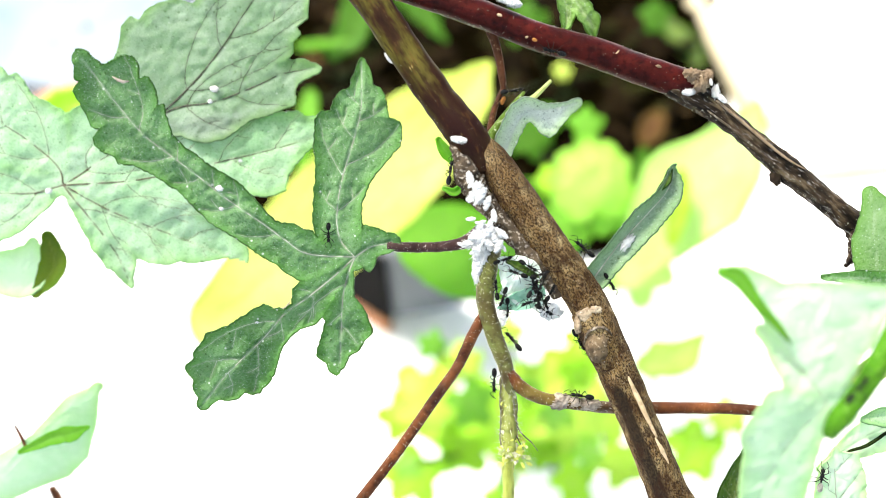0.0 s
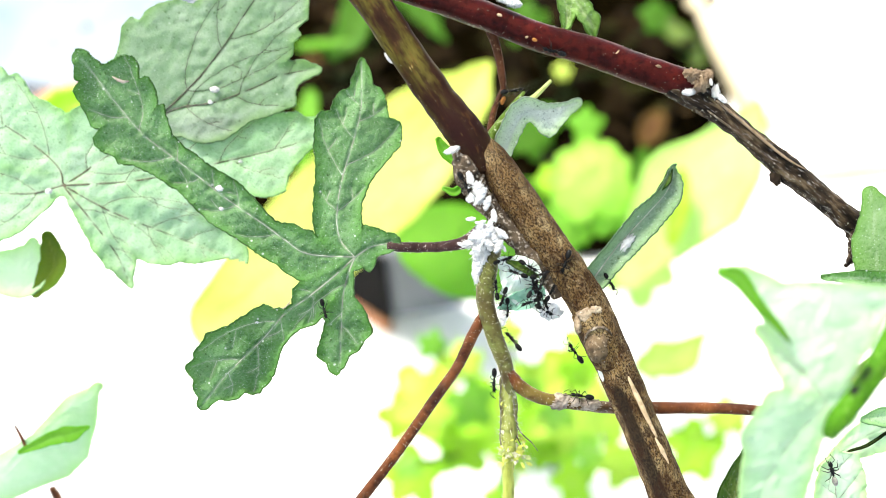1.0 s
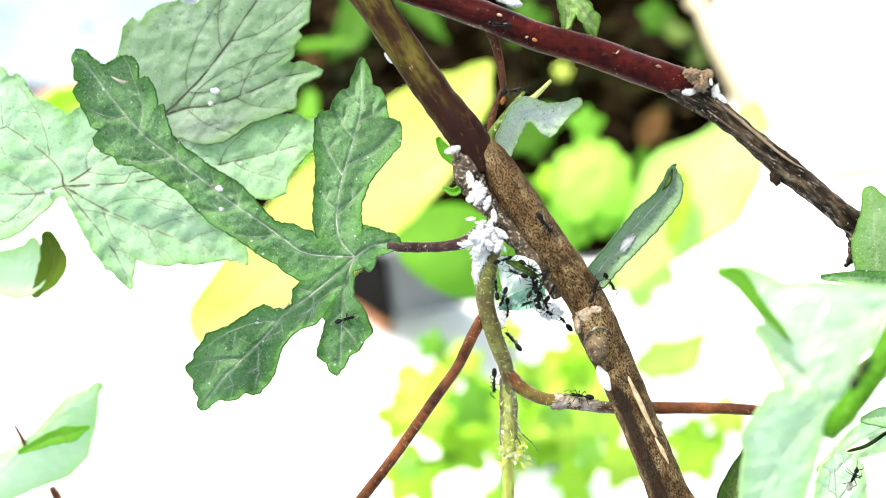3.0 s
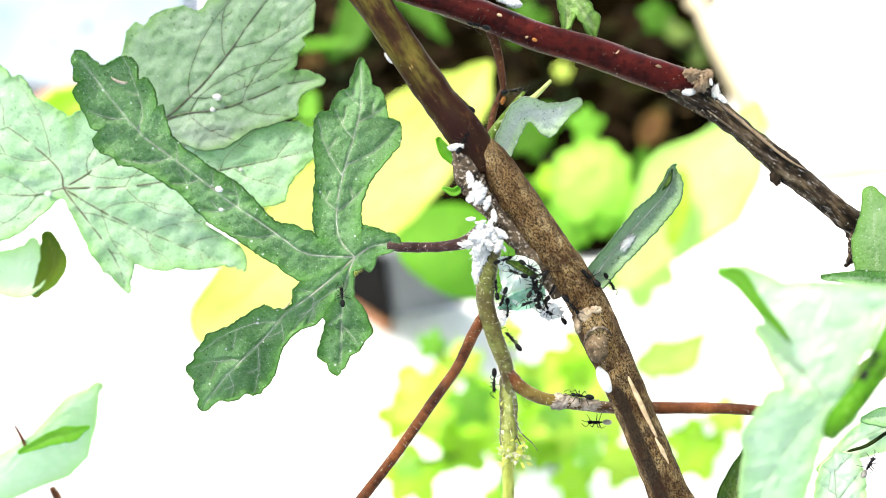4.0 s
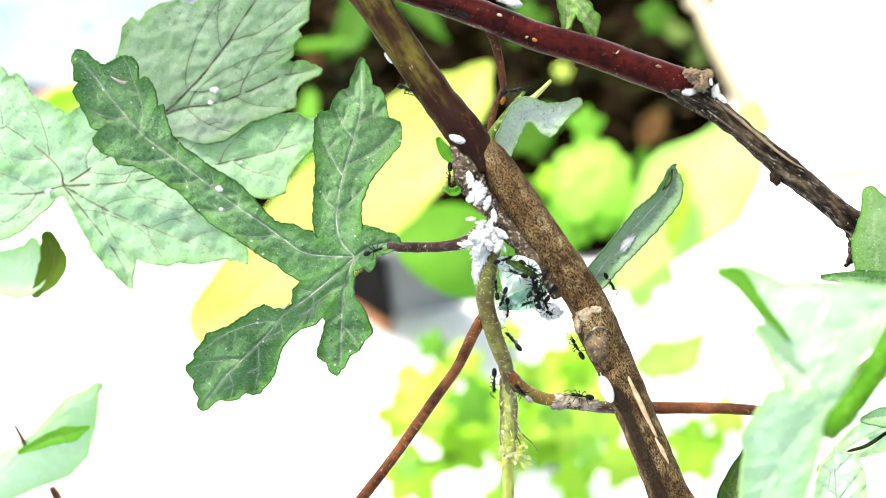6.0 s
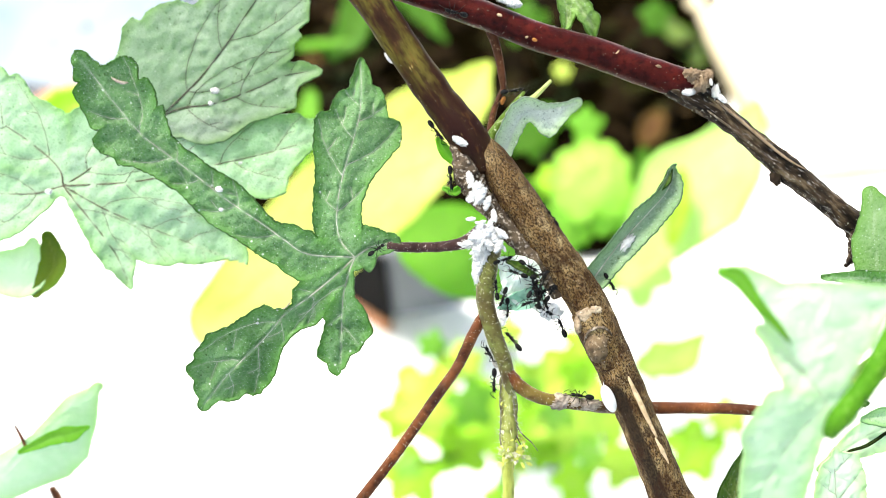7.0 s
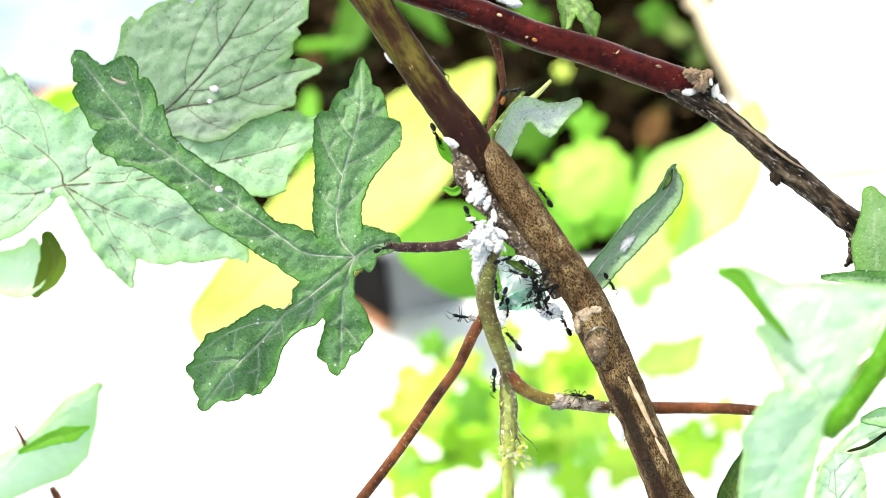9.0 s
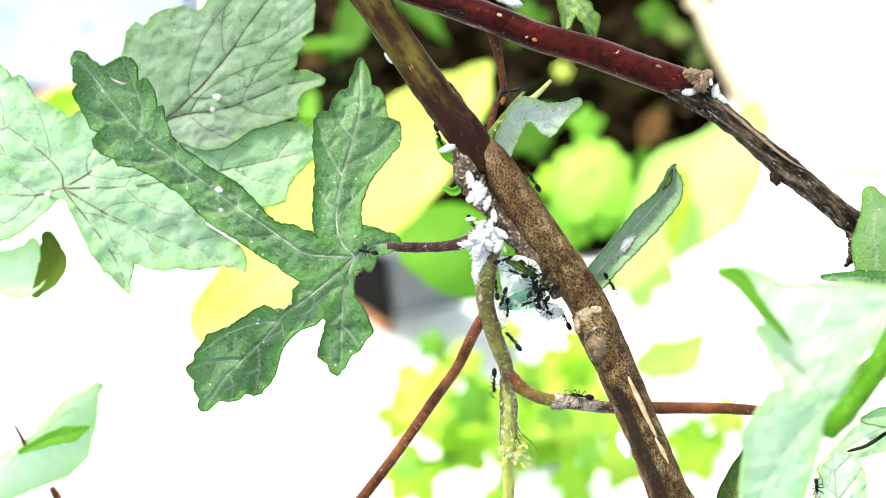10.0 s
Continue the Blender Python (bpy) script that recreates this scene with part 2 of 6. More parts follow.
ORANGE = stalk_material("bark_orange_spot", (0.22, 0.08, 0.02), (0.4, 0.18, 0.05), 0.7, (0.5, 0.3, 0.15))
PITH = stalk_material("bare_wood_cream", (0.45, 0.32, 0.18), (0.65, 0.5, 0.32), 0.8, (0.3, 0.18, 0.08))
KNOT = stalk_material("knot_tan", (0.12, 0.075, 0.042), (0.36, 0.27, 0.175), 0.9, (0.65, 0.55, 0.42), 0.9)
KNOB_BARK = stalk_material("knob_brown", (0.07, 0.048, 0.028), (0.22, 0.155, 0.09), 0.9, (0.45, 0.36, 0.25), 0.9, 0.58)
SCAR = stalk_material("scar_pale_tan", (0.22, 0.16, 0.10), (0.5, 0.41, 0.29), 0.9, (0.8, 0.72, 0.6), 0.9)


def plain(name, a, b, rough, scale, bump=0.3, dist=0.0002, metal=0.0, glow=0.0, spec=0.3):
    k = Mat(name, rough, metal, spec)
    k.color(k.ramp(k.noise(scale, 5), (0.3, a), (0.7, b))).bump(k.noise(scale * 4, 5), bump, dist)
    if glow:
        k.through_light(b, glow)
    return k.m


WAX = plain("white_wax", (0.6, 0.6, 0.58), (0.8, 0.8, 0.78), 0.8, 900, 0.5, 0.0003, 0, 0.15)
BUD_GREEN = plain("bud_mint_green", (0.16, 0.40, 0.26), (0.42, 0.66, 0.52), 0.6, 500, 0.5, 0.0003, 0, 0.2)
BUD = plain("bud_pale_mint", (0.52, 0.66, 0.58), (0.8, 0.88, 0.83), 0.6, 500, 0.5, 0.0003, 0, 0.2)
ANT_BLACK = plain("ant_black", (0.004, 0.004, 0.004), (0.014, 0.013, 0.012), 0.16, 2500, 0.15, 0.00005, spec=0.1)
ANT_LEG = plain("ant_leg_dark_brown", (0.005, 0.004, 0.003), (0.015, 0.011, 0.008), 0.4, 2500, spec=0.06)
ANT_STRIPE = plain("ant_gaster_banded", (0.02, 0.02, 0.02), (0.42, 0.40, 0.34), 0.35, 1400)
HUSK = plain("shed_skin_papery", (0.1, 0.06, 0.035), (0.62, 0.54, 0.45), 0.7, 800, 0.6, 0.0003, 0, 0.2)
SCALE_YELLOW = plain("scale_yellow_green", (0.34, 0.4, 0.04), (0.7, 0.72, 0.16), 0.7, 900, 0.5, 0.0003, 0, 0.25)
HUSK_PALE = plain("husk_pale_straw", (0.5, 0.46, 0.28), (0.72, 0.7, 0.5), 0.8, 900, 0.5, 0.0003, 0, 0.25)
HAIR = plain("pale_hair", (0.55, 0.55, 0.42), (0.7, 0.7, 0.58), 0.6, 800)
CONCRETE = plain("pale_concrete", (0.70, 0.69, 0.66), (0.8, 0.79, 0.77), 0.85, 30, 0.3, 0.001)
# Blacker than dark soil is: the shade under the plants is in the colour.
SOIL = plain("shaded_soil", (0.0005, 0.0004, 0.0002), (0.0042, 0.003, 0.0009), 0.95, 30, 0.9, 0.006, spec=0.0)
BOARD = plain("cream_board", (0.72, 0.62, 0.45), (0.84, 0.76, 0.62), 0.7, 25, 0.3, 0.0008)
BOARD_DIM = plain("cream_board_dim", (0.42, 0.36, 0.23), (0.5, 0.44, 0.3), 0.8, 25, 0.3, 0.0008)
SHEET = plain("pale_blue_sheet", (0.10, 0.15, 0.19), (0.22, 0.25, 0.28), 0.6, 9, 0.2, 0.001)
POT_GREY = plain("grey_pot", (0.12, 0.128, 0.14), (0.17, 0.178, 0.195), 0.6, 40, 0.2, 0.0006)
BLACK_SHADE = plain("black_shade", (0.002, 0.002, 0.002), (0.004, 0.004, 0.004), 0.8, 40, 0.1, 0.0003, spec=0.05)
POT_RIM = plain("terracotta", (0.42, 0.19, 0.09), (0.55, 0.28, 0.15), 0.8, 60, 0.4, 0.0006)
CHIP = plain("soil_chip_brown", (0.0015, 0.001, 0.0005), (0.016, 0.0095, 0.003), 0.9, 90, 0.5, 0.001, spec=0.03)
def litter_material():
    k = Mat("leaf_litter_brown", 0.9, 0, 0.03)
    g = k.t.nodes.new("ShaderNodeNewGeometry").outputs["Random Per Island"]
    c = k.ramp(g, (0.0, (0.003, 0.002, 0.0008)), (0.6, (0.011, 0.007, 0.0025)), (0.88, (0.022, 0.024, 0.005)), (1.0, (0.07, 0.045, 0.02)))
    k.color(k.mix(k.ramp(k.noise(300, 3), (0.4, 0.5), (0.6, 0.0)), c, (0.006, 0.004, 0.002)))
    return k.m


LITTER = litter_material()
PLASTER = plain("white_plaster", (0.72, 0.72, 0.70), (0.8, 0.8, 0.78), 0.8, 12, 0.2, 0.001)


# ---- mesh helpers ----
def origin_of(ob):
    v = Vector((0, 0, 0))
    while ob:
        v += ob.location
        ob = ob.parent
    return v


def part(name, verts, faces, material, parent, label="", origin=None, smooth=True, attrs=None):
    """One mesh object under a thing or a part; verts are world places."""
    base = Vector(origin) if origin is not None else (origin_of(parent) if parent else Vector((0, 0, 0)))
    me = bpy.data.meshes.new(name)
    arr = np.asarray(verts, dtype=float) - np.array(base)
    me.from_pydata(arr.tolist(), [], [list(f) for f in faces])
    if smooth:
        me.polygons.foreach_set("use_smooth", [True] * len(me.polygons))
    for key, values in (attrs or {}).items():
        a = me.attributes.new(key, "FLOAT", "POINT")
        a.data.foreach_set("value", np.asarray(values, dtype=np.float32))
    me.materials.append(material)
    me.update()
    ob = new(name, me)
    if parent:
        ob.parent = parent
        ob.location = base - origin_of(parent)
    else:
        ob.location = base
    return tagged(ob, label)


def thing(name, place, label, category, group=""):
    ob = new(name)
    ob.empty_display_size = 0.005
    ob.location = place
    return tagged(ob, label, category, group)


def world_of(pts):
    """Places in the plant's frame (mm) to world places."""
    m = np.array(TILT)
    p = np.asarray(pts, dtype=float) * MM
    return p @ m[:3, :3].T + m[:3, 3]


def spline(points, n):
    """Catmull-Rom through rows of numbers, n steps a span."""
    p = np.asarray(points, dtype=float)
    if len(p) == 2:
        p = np.array([p[0], (p[0] + p[1]) / 2, p[1]])
    q = np.vstack([2 * p[0] - p[1], p, 2 * p[-1] - p[-2]])
    out = []
    for i in range(1, len(q) - 2):
        for t in np.linspace(0, 1, n, endpoint=False):
            a, b, c, d = q[i - 1], q[i], q[i + 1], q[i + 2]
            out.append(0.5 * (2 * b + (c - a) * t + (2 * a - 5 * b + 4 * c - d) * t ** 2 + (3 * b - a - 3 * c + d) * t ** 3))
    out.append(p[-1])
    return np.array(out)


def tube_mesh(rows, n=8, seg=20, lump=0.0, size=1.0, seed=0, groove=0.0):
    """A tube along rows of (x, y, w, radius); lump roughens it, size is the lumps' length in mm."""
    s = spline(rows, n)
    c, r = s[:, :3], np.maximum(s[:, 3], 0.02)
    tan = np.gradient(c, axis=0)
    tan /= np.linalg.norm(tan, axis=1)[:, None] + 1e-9
    verts, along, run, cx, cy = [], [], [], [], []
    gone = np.concatenate([[0], np.cumsum(np.linalg.norm(np.diff(c, axis=0), axis=1))])
    ref = np.array([0.0, 0.0, 1.0])
    for i in range(len(c)):
        side = np.cross(tan[i], ref)
        if np.linalg.norm(side) < 1e-3:
            side = np.array([1.0, 0, 0])
        side /= np.linalg.norm(side)
        up = np.cross(side, tan[i])
        for j in range(seg):
            a = 2 * math.pi * j / seg
            d = math.cos(a) * side + math.sin(a) * up
            k = 1.0
            if lump:
                q = Vector((c[i] + d * r[i]) / size) + Vector((seed * 7.3, 0, 0))
                k += lump * noise.noise(q) + lump * 0.5 * noise.noise(q * 2.7)
            if groove:
                k -= groove * math.exp(-((a - 1.3) / 0.35) ** 2)
            verts.append(c[i] + d * r[i] * k)
            along.append(i / (len(c) - 1))
            run.append(gone[i] * MM)
            cx.append(math.cos(a) * r[i] * MM)
            cy.append(math.sin(a) * r[i] * MM)
    faces = []
    for i in range(len(c) - 1):
        for j in range(seg):
            k = (j + 1) % seg
            faces.append((i * seg + j, i * seg + k, (i + 1) * seg + k, (i + 1) * seg + j))
    for i, e in ((0, 0), (len(c) - 1, 1)):
        verts.append(c[i] + tan[i] * r[i] * (0.35 if e else -0.35))
        along.append(e)
        run.append(gone[i] * MM)
        cx.append(0)
        cy.append(0)
        for j in range(seg):
            k = (j + 1) % seg
            f = (len(verts) - 1, i * seg + j, i * seg + k)
            faces.append(f if e else f[::-1])
    return np.array(verts), faces, {"along": along, "run": run, "cx": cx, "cy": cy}


def tube(name, rows, material, parent, label="", hairs=0, hair=0.5, **kw):
    v, f, along = tube_mesh(rows, **kw)
    ob = part(name, world_of(v), f, material, parent, label, attrs=along)
    if hairs:
        fuzz(rows, hairs, hair, ob, len(rows) + hairs)
    return ob


def ball_mesh(center, radii, seg=14, rings=9, axes=None, lump=0.0, size=1.0):
    c, ax = np.array(center, float), np.eye(3) if axes is None else np.array(axes, float)
    verts, faces = [], []
    for i in range(rings + 1):
        th = math.pi * i / rings
        for j in range(seg):
            ph = 2 * math.pi * j / seg
            d = np.array([math.cos(th), math.sin(th) * math.cos(ph), math.sin(th) * math.sin(ph)])
            k = 1 + (lump * noise.noise(Vector(d * 3 / size) + Vector(c)) if lump else 0)
            verts.append(c + (d * np.array(radii) * k) @ ax)
    for i in range(rings):
        for j in range(seg):
            k = (j + 1) % seg
            faces.append((i * seg + j, i * seg + k, (i + 1) * seg + k, (i + 1) * seg + j))
    return np.array(verts), faces


def joined(pieces):
    verts, faces, n = [], [], 0
    for v, f in pieces:
        verts.append(np.asarray(v))
        faces += [tuple(i + n for i in q) for q in f]
        n += len(v)
    return np.vstack(verts), faces


def fuzz(rows, count, length, parent, seed, spread=(0.0, 6.3), material=None, thin=0.035):
    """Fine hairs standing off a stalk given by its tube rows."""
    rng = random.Random(seed)
    s = spline(rows, 12)
    verts, faces = [], []
    for _ in range(count):
        i = rng.randrange(len(s) - 1)
        k = rng.random()
        c, r = s[i, :3] * (1 - k) + s[i + 1, :3] * k, s[i, 3] * (1 - k) + s[i + 1, 3] * k
        tan = s[i + 1, :3] - s[i, :3]
        tan = tan / (np.linalg.norm(tan) + 1e-9)
        side = np.cross(tan, (0, 0, 1.0))
        side = side / (np.linalg.norm(side) + 1e-9)
        up = np.cross(side, tan)
        a = rng.uniform(*spread)
        d = math.cos(a) * side + math.sin(a) * up
        base = c + d * r * 0.97
        tip = base + (d + tan * rng.uniform(-0.7, 0.7) + side * rng.uniform(-0.3, 0.3)) * length * rng.uniform(0.4, 1.2)
        w = thin * rng.uniform(0.6, 1.3)
        n = len(verts)
        verts += [base + tan * w, base - tan * w * 0.5 + np.cross(d, tan) * w, base - tan * w * 0.5 - np.cross(d, tan) * w, tip]
        faces += [(n, n + 1, n + 3), (n + 1, n + 2, n + 3), (n + 2, n, n + 3)]
    ob = part("hairs", world_of(verts), faces, material or HAIR, parent, smooth=False)
    return tagged(ob, kind="stuff")


# ---- leaves ----
def blade(rib, left, right, tilt=(0.0, 0.0)):
    """A lobe with uneven margins: its midrib, and each side's half width by the way along the midrib (mm); tilt: the slope off the midrib on each side."""
    s = spline(rib, 10)
    run = np.concatenate([[0], np.cumsum(np.linalg.norm(np.diff(s[:, :2], axis=0), axis=1))])[::10]
    mean = [(np.interp(r, *zip(*left)) + np.interp(r, *zip(*right))) / 2 for r in run]
    return rib, [max(float(m), 0.3) for m in mean], 0.01, left, right, tilt


def blade_field(lobe, xy):
    """As lobe_field, for a lobe made by blade()."""
    s = spline(lobe[0], 10)
    c, z = s[:, :2], s[:, 2]
    a, ab = c[:-1], np.diff(c, axis=0)
    ln = np.linalg.norm(ab, axis=1)
    run = np.concatenate([[0], np.cumsum(ln)])
    rel = xy[:, None, :] - a[None]
    t = np.clip((rel * ab[None]).sum(2) / (ln ** 2 + 1e-9)[None], 0, 1)
    dv = rel - t[..., None] * ab[None]
    d = np.linalg.norm(dv, axis=2)
    i, r = d.argmin(1), np.arange(len(xy))
    t, d, dv = t[r, i], d[r, i], dv[r, i]
    side = np.sign(ab[i, 0] * dv[:, 1] - ab[i, 1] * dv[:, 0])
    way = run[i] + t * ln[i]
    half = np.where(side > 0, np.interp(way, *zip(*lobe[3])), np.interp(way, *zip(*lobe[4])))
    f = half - d
    f = f + 0.07 * np.clip(half, 0, 1) * np.sin(way * 4.1 + 2.3 * np.sin(way * 0.9)) * np.clip(d / np.maximum(half, 0.1), 0, 1)
    return f, way, d, np.maximum(half, 0.05), z[i] * (1 - t) + z[i + 1] * t + np.where(side > 0, *lobe[5]) * d, side


def lobe_field(lobe, xy, tooth, pitch, phase):
    """For points xy: how far inside the lobe they lie, the way along and off its midrib, the half width and the height there."""
    pts, hws = lobe[:2]
    if len(lobe) > 3:
        return blade_field(lobe, xy)
    tooth = tooth * (lobe[2] if len(lobe) > 2 else 1.0)
    s = spline([(*p, h) for p, h in zip(pts, hws)], 10)
    c, z, h = s[:, :2], s[:, 2], np.maximum(s[:, 3], 0.02)
    a, b = c[:-1], c[1:]
    ab = b - a
    ln = np.linalg.norm(ab, axis=1)
    run = np.concatenate([[0], np.cumsum(ln)])
    rel = xy[:, None, :] - a[None]
    t = np.clip((rel * ab[None]).sum(2) / (ln ** 2 + 1e-9)[None], 0, 1)
    dv = rel - t[..., None] * ab[None]
    d = np.linalg.norm(dv, axis=2)
    hh = h[:-1][None] * (1 - t) + h[1:][None] * t
    ss = run[:-1][None] + t * ln[None]
    side = np.sign(ab[None, :, 0] * dv[..., 1] - ab[None, :, 1] * dv[..., 0])
    saw = ((ss + d * 0.5) / pitch + phase + 0.37 * (side > 0)) % 1.0
    fade = np.clip(ss / (run[-1] + 1e-9) * 2.2 - 0.5, 0, 1)
    f = hh - d
    i = f.argmax(1)
    r = np.arange(len(xy))
    fine = (saw * 2.0 + 0.2) % 1.0
    bite = 0.8 * np.abs(2 * saw - 1) ** 2.2 + 0.06 * np.abs(2 * fine - 1) ** 2
    cut = tooth * fade[r, i] * bite[r, i] * np.minimum(1, hh[r, i] / 1.5) * np.clip(d[r, i] / hh[r, i], 0, 1)
    f = f - cut[:, None]
    zz = z[:-1][i] * (1 - t[r, i]) + z[1:][i] * t[r, i]
    return f[r, i], ss[r, i], d[r, i], np.maximum(hh[r, i], 0.05), zz, side[r, i]


def nerve_paths(lobes, depth, lo, cell, spacing, seed):
    """The side veins of a blade: they leave each midrib in turn on both sides and bend towards the tip."""
    rng, out = random.Random(seed), []
    nx, ny = depth.shape
    for l in lobes:
        s = spline([(*p, h) for p, h in zip(*l[:2])], 10)
        run = np.concatenate([[0], np.cumsum(np.linalg.norm(np.diff(s[:, :2], axis=0), axis=1))])
        if run[-1] < 8:
            continue
        for side in (1, -1):
            go = max(run[-1] * 0.26, spacing * rng.uniform(0.3, 0.8))
            while go < run[-1] * 0.9:
                i = int(np.searchsorted(run, go)) - 1
                tan = s[i + 1, :2] - s[i, :2]
                ang, turn, q, path = math.atan2(tan[1], tan[0]), radians(56) * side, s[i, :2].copy(), []
                for _ in range(60):
                    a, b = ((q - lo) / cell).astype(int)
                    if not (0 <= a < nx and 0 <= b < ny) or depth[a, b] < 0.45:
                        break
                    path.append((q[0], q[1]))
                    turn *= 0.965
                    q = q + 0.36 * np.array([math.cos(ang + turn), math.sin(ang + turn)]) + np.array([rng.gauss(0, 0.045), rng.gauss(0, 0.045)])
                if len(path) > 5:
                    out.append(path)
                    if len(path) > 9 and rng.random() < 0.7:
                        # a fork off the side vein
                        p0 = np.array(path[len(path) // 2])
                        d = np.array(path[-1]) - p0
                        a2 = math.atan2(d[1], d[0]) - side * radians(rng.uniform(35, 60))
                        fork = [tuple(p0 + 0.36 * n * np.array([math.cos(a2), math.sin(a2)]) + np.array([0, 0.01 * n * n * side])) for n in range(rng.randint(5, 9))]
                        ok = [q for q in fork if depth[int((q[0] - lo[0]) / cell) % nx, int((q[1] - lo[1]) / cell) % ny] > 0.4]
                        if len(ok) == len(fork):
                            out.append(fork)
                go += spacing * rng.uniform(0.75, 1.3)
    return out


def leaf(name, lobes, material, parent, label="", cell=0.5, tooth=1.0, pitch=3.2, curl=0.12, pucker=0.25, rib=0.0,
         veins=True, fold=0.0, seed=1, thick=0.25, blend=2.0, vein_w=0.22, spacing=4.0, rib_mat=None, pivot=None, quilt=0.3, nerves=0.0, lift=0.0):
    """A lobed leaf blade: the union of tapering, toothed lobes on a fine sheet, bent along and across its midribs."""
    every = np.array([p[:2] for l in lobes for p in l[0]])
    wide = max(max(h for _, h in l[3] + l[4]) if len(l) > 3 else max(l[1]) for l in lobes) + 1
    lo, hi = every.min(0) - wide, every.max(0) + wide
    nx, ny = (np.ceil((hi - lo) / cell).astype(int) + 1)
    gx, gy = np.meshgrid(lo[0] + np.arange(nx) * cell, lo[1] + np.arange(ny) * cell, indexing="ij")
    xy = np.stack([gx.ravel(), gy.ravel()], 1)

    def surface(q):
        best = np.full(len(q), -1e9)
        wsum, zsum, vein = np.zeros(len(q)), np.zeros(len(q)), np.zeros(len(q))
        second = np.zeros(len(q))
        for i, l in enumerate(lobes):
            f, s, d, h, z, side = lobe_field(l, q, tooth, pitch, 0.31 * i + seed)
            w = np.exp(np.clip(f / blend, -30, 30))
            wsum += w
            zsum += w * (z + curl * np.minimum((d / h) ** 2, 1.6) * h + fold * np.sqrt(d * d + 0.09) * np.clip(1.4 - d / h, 0, 1))
            vein = np.maximum(vein, np.exp(-(d / vein_w) ** 2))
            k = (s - d * 0.85) / spacing + 0.5 * (side > 0)
            near = np.abs(k - np.round(k)) * spacing
            mine = f > best
            second = np.where(mine, np.exp(-(near / (vein_w * 0.8)) ** 2) * 0.7 * np.clip(1.25 - d / h, 0, 1), second)
            best = np.maximum(best, f)
        vein = np.maximum(vein, second if veins and not nerves else 0)
        return best, zsum / wsum, vein

    f, z, vein = surface(xy)
    wob = np.array([noise.noise(Vector((x * 0.33, y * 0.33, seed))) + 0.5 * noise.noise(Vector((x * 0.9, y * 0.9, seed + 5)))
                    if v > -cell * 2 else 0 for (x, y), v in zip(xy, f)])
    paths = nerve_paths(lobes, f.reshape(nx, ny), lo, cell, spacing, seed) if nerves else []
    valley = np.zeros(len(xy))
    if paths:
        pts = np.array([q for path in paths for q in path])
        live = np.where(f > -cell)[0]
        near = np.concatenate([np.sqrt(((xy[k][:, None] - pts[None]) ** 2).sum(2).min(1)) for k in np.array_split(live, len(live) // 2000 + 1)])
        valley[live] = np.exp(-(near / (vein_w * 1.3)) ** 2)
        z[live] += quilt * 0.55 * (1 - np.exp(-(near / (vein_w * 3.2)) ** 2))
        vein = np.maximum(vein, 0.75 * valley)
    z = z + pucker * wob - 0.09 * vein * (thick / 0.25)
    idx = np.arange(nx * ny).reshape(nx, ny)
    a, b, c, d = idx[:-1, :-1].ravel(), idx[1:, :-1].ravel(), idx[1:, 1:].ravel(), idx[:-1, 1:].ravel()
    tris = np.vstack([np.stack([a, b, c], 1), np.stack([a, c, d], 1)])
    inside = f >= 0
    count = inside[tris].sum(1)
    z = z + quilt * np.clip(np.sqrt(np.maximum(1 - vein, 0)) - 0.5, 0, 1)
    z = z + lift * np.exp(-np.maximum(f, 0) / 0.8)
    sheet = z.reshape(nx, ny)
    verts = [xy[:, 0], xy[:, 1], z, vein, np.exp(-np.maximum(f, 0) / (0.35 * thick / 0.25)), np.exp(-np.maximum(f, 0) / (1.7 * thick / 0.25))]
    data = np.stack(verts, 1)
    extra, cut = [], {}

    def crossing(i, j):
        key = (min(i, j), max(i, j))
        if key not in cut:
            t = f[i] / (f[i] - f[j])
            extra.append(data[i] * (1 - t) + data[j] * t)
            cut[key] = len(data) + len(extra) - 1
        return cut[key]

    faces = [tuple(t) for t in tris[count == 3]]
    for t in tris[(count == 1) | (count == 2)]:
        poly = []
        for k in range(3):
            i, j = t[k], t[(k + 1) % 3]
            if inside[i]:
                poly.append(i)
            if inside[i] != inside[j]:
                poly.append(crossing(i, j))
        faces.append(tuple(poly))
    if extra:
        data = np.vstack([data, extra])
    used = np.unique(np.concatenate([np.array(q) for q in faces]))
    remap = np.full(len(data), -1)
    remap[used] = np.arange(len(used))
    data = data[used]
    faces = [tuple(int(remap[i]) for i in q) for q in faces]
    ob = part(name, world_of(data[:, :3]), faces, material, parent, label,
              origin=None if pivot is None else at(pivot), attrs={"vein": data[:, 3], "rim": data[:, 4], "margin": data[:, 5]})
    mod = ob.modifiers.new("thickness", "SOLIDIFY")
    mod.thickness, mod.offset = thick * MM, -1
    if rib:
        for l in lobes:
            s = spline([(*p, h) for p, h in zip(*l[:2])], 8)[:-2]
            ij = np.clip(np.round((s[:, :2] - lo) / cell).astype(int), 0, [nx - 1, ny - 1])
            zz = np.convolve(np.pad(sheet[ij[:, 0], ij[:, 1]], 2, mode="edge"), np.ones(5) / 5, "valid")
            fine = 0.5 if len(l) > 2 and not l[2] else 1.0
            rows = [(x, y, w + 0.02, fine * rib * (1 - 0.75 * i / len(s))) for i, ((x, y), w) in enumerate(zip(s[:, :2], zz))]
            v, q, al = tube_mesh(rows[::2] + [rows[-1]], n=3, seg=7)
            part("vein", world_of(v), q, rib_mat or material, ob, attrs={**al, "vein": np.ones(len(v))})
